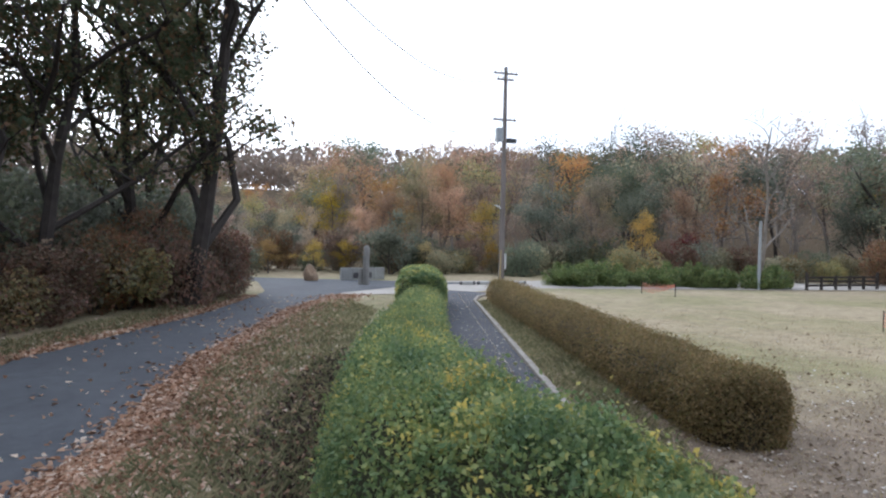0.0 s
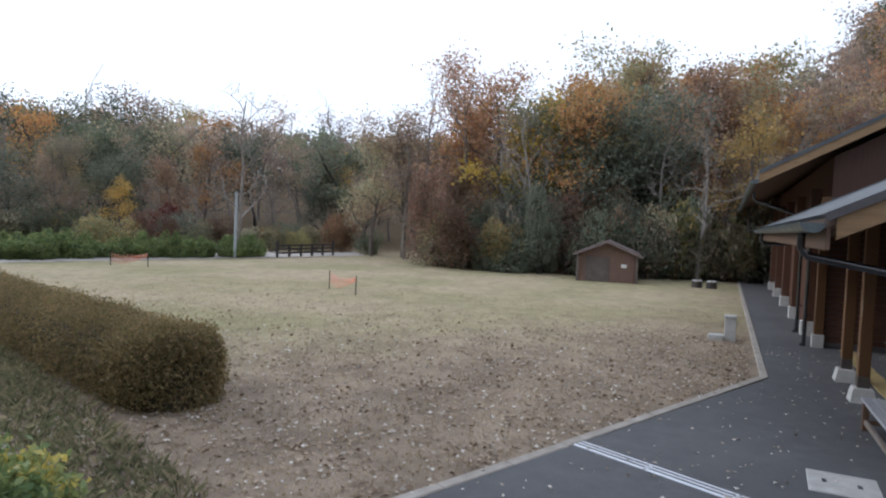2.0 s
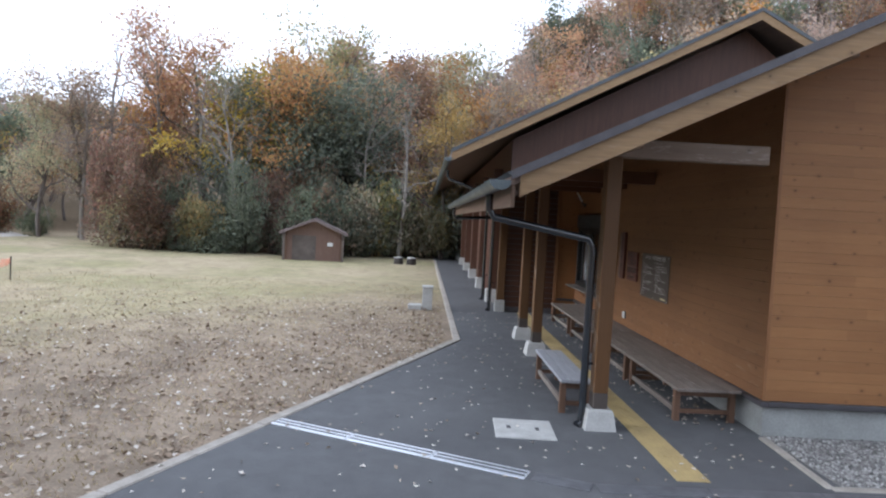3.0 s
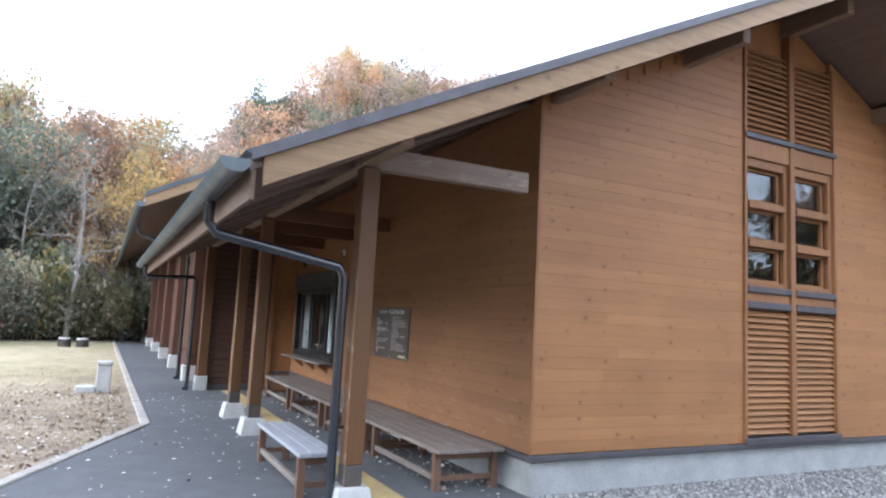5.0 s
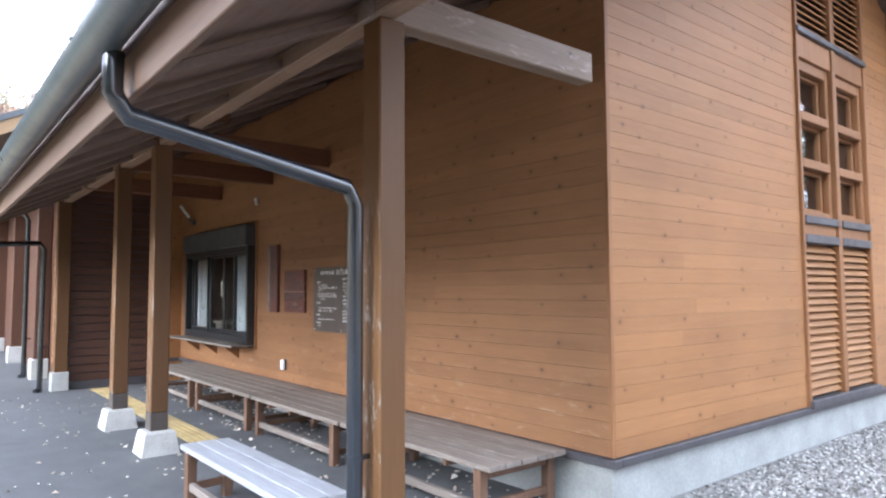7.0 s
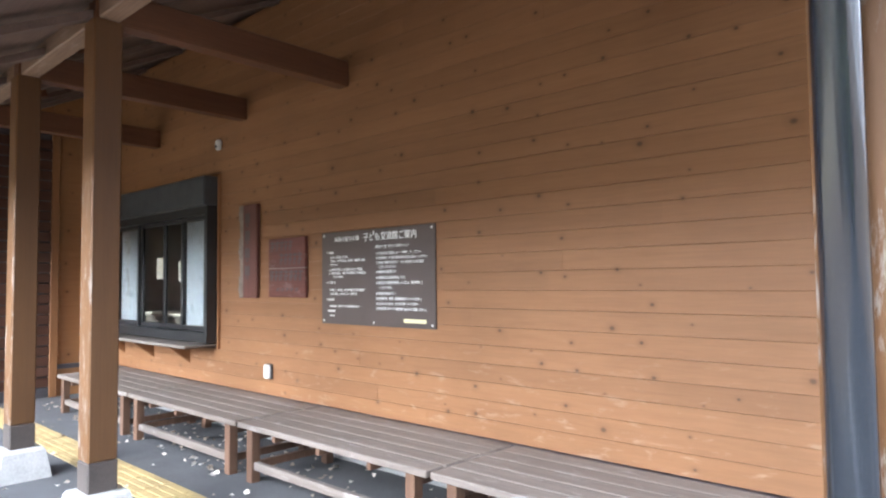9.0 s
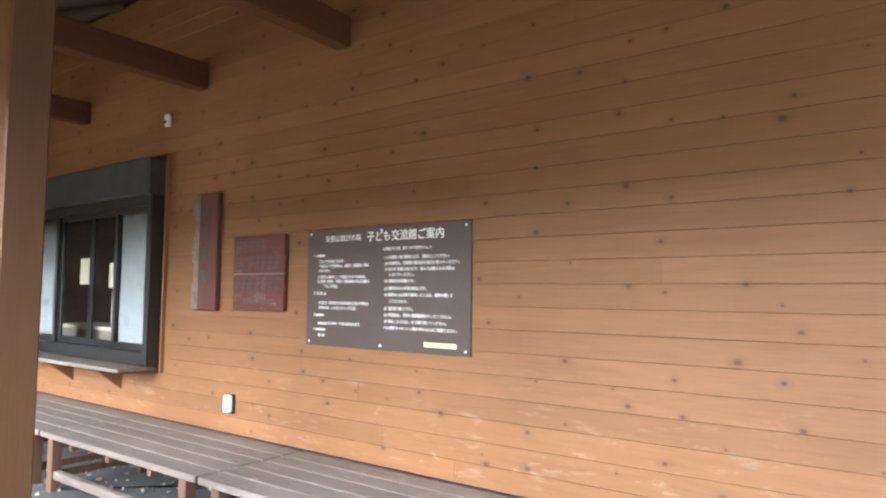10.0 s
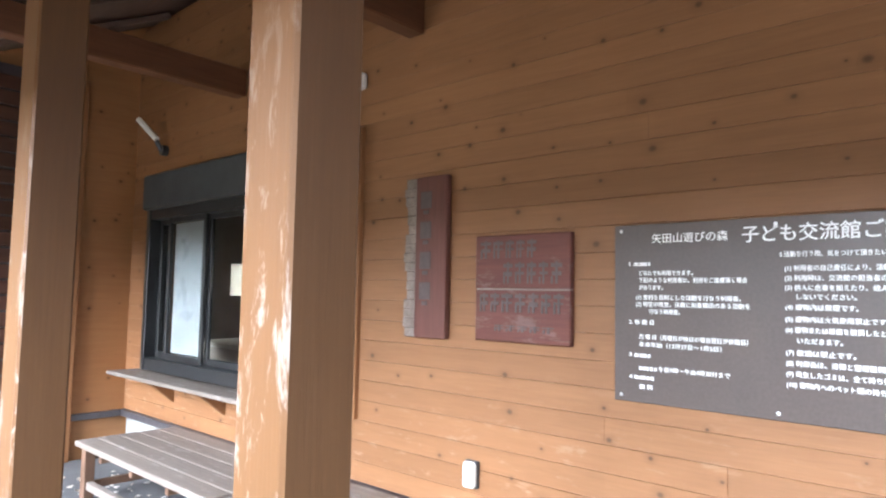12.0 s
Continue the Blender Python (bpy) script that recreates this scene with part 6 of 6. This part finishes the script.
def road_left(y):
    return float(np.interp(y, (-14, -2, 7, 14.1, 20.8, 27.4), (-4.6, -4.2, -3.0, -1.1, 3.0, 6.0)))


rs = random.Random(3)
drift = []
while len(drift) < 24000:
    y = 2.5 + 23 * rs.random() ** 1.6
    drift.append((road_right(y) - 0.12 + (abs(rs.gauss(0, 0.68)) if rs.random() < 0.93 else rs.gauss(0, 0.22)), y))
for _ in range(2200):
    y = 2.5 + 16 * rs.random() ** 1.5
    drift.append((road_right(y) + 2.6 * rs.random(), y))
for _ in range(2600):
    y = rs.gauss(1.2, 2.2)
    drift.append((road_right(y) - 0.15 + abs(rs.gauss(0, 0.8)), y))
for _ in range(6000):
    y = 6 + 20 * rs.random()
    drift.append((road_left(y) + 0.15 - abs(rs.gauss(0, 0.75)), y))
for _ in range(380):
    y = 4 + 22 * rs.random()
    a = road_left(y)
    drift.append((a + (road_right(y) - a) * rs.random() ** 0.7, y))
scatter("fallen_leaves", drift, 0.12, L_FALLEN, "drift of brown fallen leaves along the lane", "fallen leaves", 8, 0.035, 0.7)
pale = []
while len(pale) < 3200:
    x, y = rs.uniform(4.5, 20), rs.uniform(-1.2, 15)
    if (y - 1.55) > -0.43 * (x - 7.93) and rs.random() < math.exp(-max(0, 0.6 * x + 0.8 * y - 8.5) / 4.5):
        pale.append((x, y))
while len(pale) < 4300:
    s, o = rs.uniform(-2, 20), rs.uniform(-1.6, 0.9)
    pale.append(path_pt(s, min(o, 0.9) if rs.random() < 0.8 else -0.4))
litter = []
while len(litter) < 6500:
    x, y = rs.uniform(4.8, 19), rs.uniform(-1.2, 13)
    if (y - 1.6) > -0.43 * (x - 7.93) and rs.random() < math.exp(-max(0, 0.6 * x + 0.8 * y - 9.0) / 3.5) and noise.noise((x * 1.3, y * 1.9, 3.0)) + rs.gauss(0.0, 0.35) > 0.05:
        litter.append((x, y))
# very dark litter, denser towards the green hedge
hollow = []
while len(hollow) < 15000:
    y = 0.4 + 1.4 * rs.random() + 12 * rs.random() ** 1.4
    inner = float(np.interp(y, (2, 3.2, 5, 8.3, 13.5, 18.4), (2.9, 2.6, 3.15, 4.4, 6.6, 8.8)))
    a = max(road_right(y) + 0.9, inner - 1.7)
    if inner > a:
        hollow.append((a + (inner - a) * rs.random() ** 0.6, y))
scatter("leaf_litter", hollow, 0.09, L_DARKLITTER, "dark leaf litter in the hollow below the green hedge", "fallen leaves", 16, 0.03, 0.55)
scatter("leaf_litter", litter, 0.075, L_LITTER, "matted dark brown leaf litter on the bare lawn edge", "fallen leaves", 15, 0.012, 0.88)
scatter("fallen_leaves", pale, 0.062, L_PALE, "scattered pale fallen leaves on lawn and path", "fallen leaves", 9, 0.03, 0.8)
court = []
while len(court) < 520:
    x, y = rs.uniform(5.5, 18.5), rs.uniform(-4.3, 1.8)
    if (y - 1.4) < -0.43 * (x - 7.93) or y < -1.5:
        court.append((x, y))
for _ in range(320):
    court.append((rs.uniform(10.3, 18.5), rs.uniform(-4.4, -3.6)))
scatter("fallen_leaves", court, 0.05, L_PALE, "a few pale dry leaves on the forecourt", "fallen leaves", 10, 0.024, 0.85)


def blades(name, pts, h, material, label, seed):
    rng = np.random.default_rng(seed)
    n = len(pts)
    c = np.array([(x, y, height(x, y)) for x, y in pts])
    a = rng.uniform(0, 6.283, n)
    hh = (h * rng.uniform(0.5, 1.2, n))[:, None]
    side = np.stack([np.cos(a), np.sin(a), np.zeros(n)], 1) * 0.006
    lean = np.stack([rng.normal(size=n), rng.normal(size=n), np.zeros(n)], 1) * 0.35
    up = np.array([0, 0, 1.0])
    v = np.stack([c - side, c + side, c + side * 0.6 + (up + lean * 0.5) * hh * 0.6, c + (up + lean * 1.5) * hh], 1).reshape(-1, 3)
    tagged(new(name, fast_mesh(name, v, np.arange(4 * n).reshape(n, 4), material)), label, "grass", kind="stuff")


gp = []
while len(gp) < 15000:
    y = 2.5 + 21 * rs.random() ** 1.5
    x = road_right(y) + 0.5 + 2.6 * rs.random()
    hx = float(np.interp(y, (2, 3.2, 5, 8.3, 13.5, 18.4), (3.0, 2.6, 3.1, 4.3, 6.4, 8.5)))
    if x < hx:
        gp.append((x, y))
for _ in range(9000):
    s, o = rs.uniform(-3, 17), rs.uniform(0.2, 1.2)
    gp.append(path_pt(s, o))
for _ in range(9000):
    y = 6 + 20 * rs.random()
    gp.append((road_left(y) - 0.4 - 1.6 * rs.random(), y))
blades("grass", gp, 0.12, L_GRASS, "rough autumn grass on the banks", 12)
lw = []
while len(lw) < 34000:
    x, y = rs.uniform(6.5, 24), rs.uniform(-1.2, 18)
    if (y - 1.75) > -0.43 * (x - 7.93) and rs.random() < 1.3 - math.hypot(x - 3, y) / 22:
        lw.append((x, y))
LAWN = leaves("dry lawn blades", [(0.0, (0.28, 0.22, 0.13)), (0.5, (0.42, 0.34, 0.21)), (1.0, (0.54, 0.45, 0.29))])
blades("grass", lw, 0.038, LAWN, "short dry straw-coloured lawn grass", 13)

# gravel stones under the gable
rng = np.random.default_rng(14)
n = 9000
c = np.stack([rng.uniform(8.68, 9.98, n), -4.5 - 7.5 * rng.random(n) ** 1.3, rng.uniform(0.018, 0.034, n)], 1)
oct6 = np.array([(1, 0, 0), (-1, 0, 0), (0, 1, 0), (0, -1, 0), (0, 0, 0.7), (0, 0, -0.7)])
octf = np.array([(0, 2, 4), (2, 1, 4), (1, 3, 4), (3, 0, 4), (2, 0, 5), (1, 2, 5), (3, 1, 5), (0, 3, 5)])
v = (c[:, None, :] + oct6[None] * rng.uniform(0.5, 1.2, (n, 6, 1)) * rng.uniform(0.014, 0.028, (n, 1, 1))).reshape(-1, 3)
f = (np.arange(n)[:, None, None] * 6 + octf[None]).reshape(-1, 3)
ms = Mat("gravel stones", 0.9, 0, 0.2)
ms.color(ms.ramp(ms.island(), [(0.0, (0.10, 0.096, 0.092)), (0.5, (0.235, 0.225, 0.215)), (1.0, (0.43, 0.42, 0.40))]))
tagged(new("gravel", fast_mesh("gravel", v, f, ms.m)), "loose grey gravel stones", "gravel", kind="stuff")


# ---- cladding boards ----
PITCH = 0.1155


def boards_x(parent, x0, x1, z0, z1, hole=None):
    rr = random.Random(17)
    z = z0
    cache = {}
    while z + PITCH <= z1 + 0.01:
        cuts, x = [x0], x0 + rr.uniform(1.2, 4.6)
        while x < x1 - 0.6:
            cuts.append(round(x, 1))
            x += rr.choice((3.64, 4.55))
        cuts.append(x1)
        for a, b in zip(cuts, cuts[1:]):
            spans = [(a, b)]
            if hole and z + PITCH > hole[2] and z < hole[3]:
                spans = [s for s in ((a, min(b, hole[0])), (max(a, hole[1]), b)) if s[1] - s[0] > 0.03]
            for s0, s1 in spans:
                key = round(s1 - s0, 3)
                if key not in cache:
                    cache[key] = Geo().box(-0.0022, key + 0.0022, -0.022, 0, 0.0004, PITCH - 0.0004, 0.0020).mesh("board", CLAD_X)
                part("board", cache[key], None, parent).matrix_basis = pose(s0, WY + rr.uniform(-0.0015, 0.001), z)
        z += PITCH


def boards_y(parent, y0, y1, z0):
    rr = random.Random(19)
    z, cache = z0, {}
    while True:
        hi = z + PITCH
        a, b = y0, y1
        # shorten each course under the slopes of the roof
        lim = (low(RIDGE) + 0.08 - hi) / SL
        a, b = max(a, RIDGE - lim), min(b, RIDGE + lim)
        if b - a < 0.12:
            break
        cuts, y = [a], a + rr.uniform(1.5, 7.0)
        while y < b - 0.5:
            cuts.append(y)
            y += 3.64
        cuts.append(b)
        for c0, c1 in zip(cuts, cuts[1:]):
            key = round(c1 - c0, 2)
            if key not in cache:
                cache[key] = Geo().box(0, 0.022, -0.0018, c1 - c0 + 0.0018, 0.0004, PITCH - 0.0004, 0.0017).mesh("board", CLAD_Y)
            part("board", cache[key], None, parent).matrix_basis = pose(WX + rr.uniform(-0.001, 0.0015), c0, z)
        z = hi


boards_x(wall_porch, WX + 0.03, XE - 0.002, FZ + 0.05, low(WY) + 0.05, (15.78, 18.44, 0.80, 2.44))
boards_y(wall_gable, WIN_Y1 + 0.004, WY - 0.03, FZ + 0.05)
boards_y(wall_gable, -12.0, WIN_Y0 - 0.004, FZ + 0.05)
part("corner_board", Geo().box(WX - 0.004, WX + 0.028, WY - 0.028, WY + 0.006, FZ + 0.05, low(WY) + 0.08, 0.003), SASH, wall_gable)
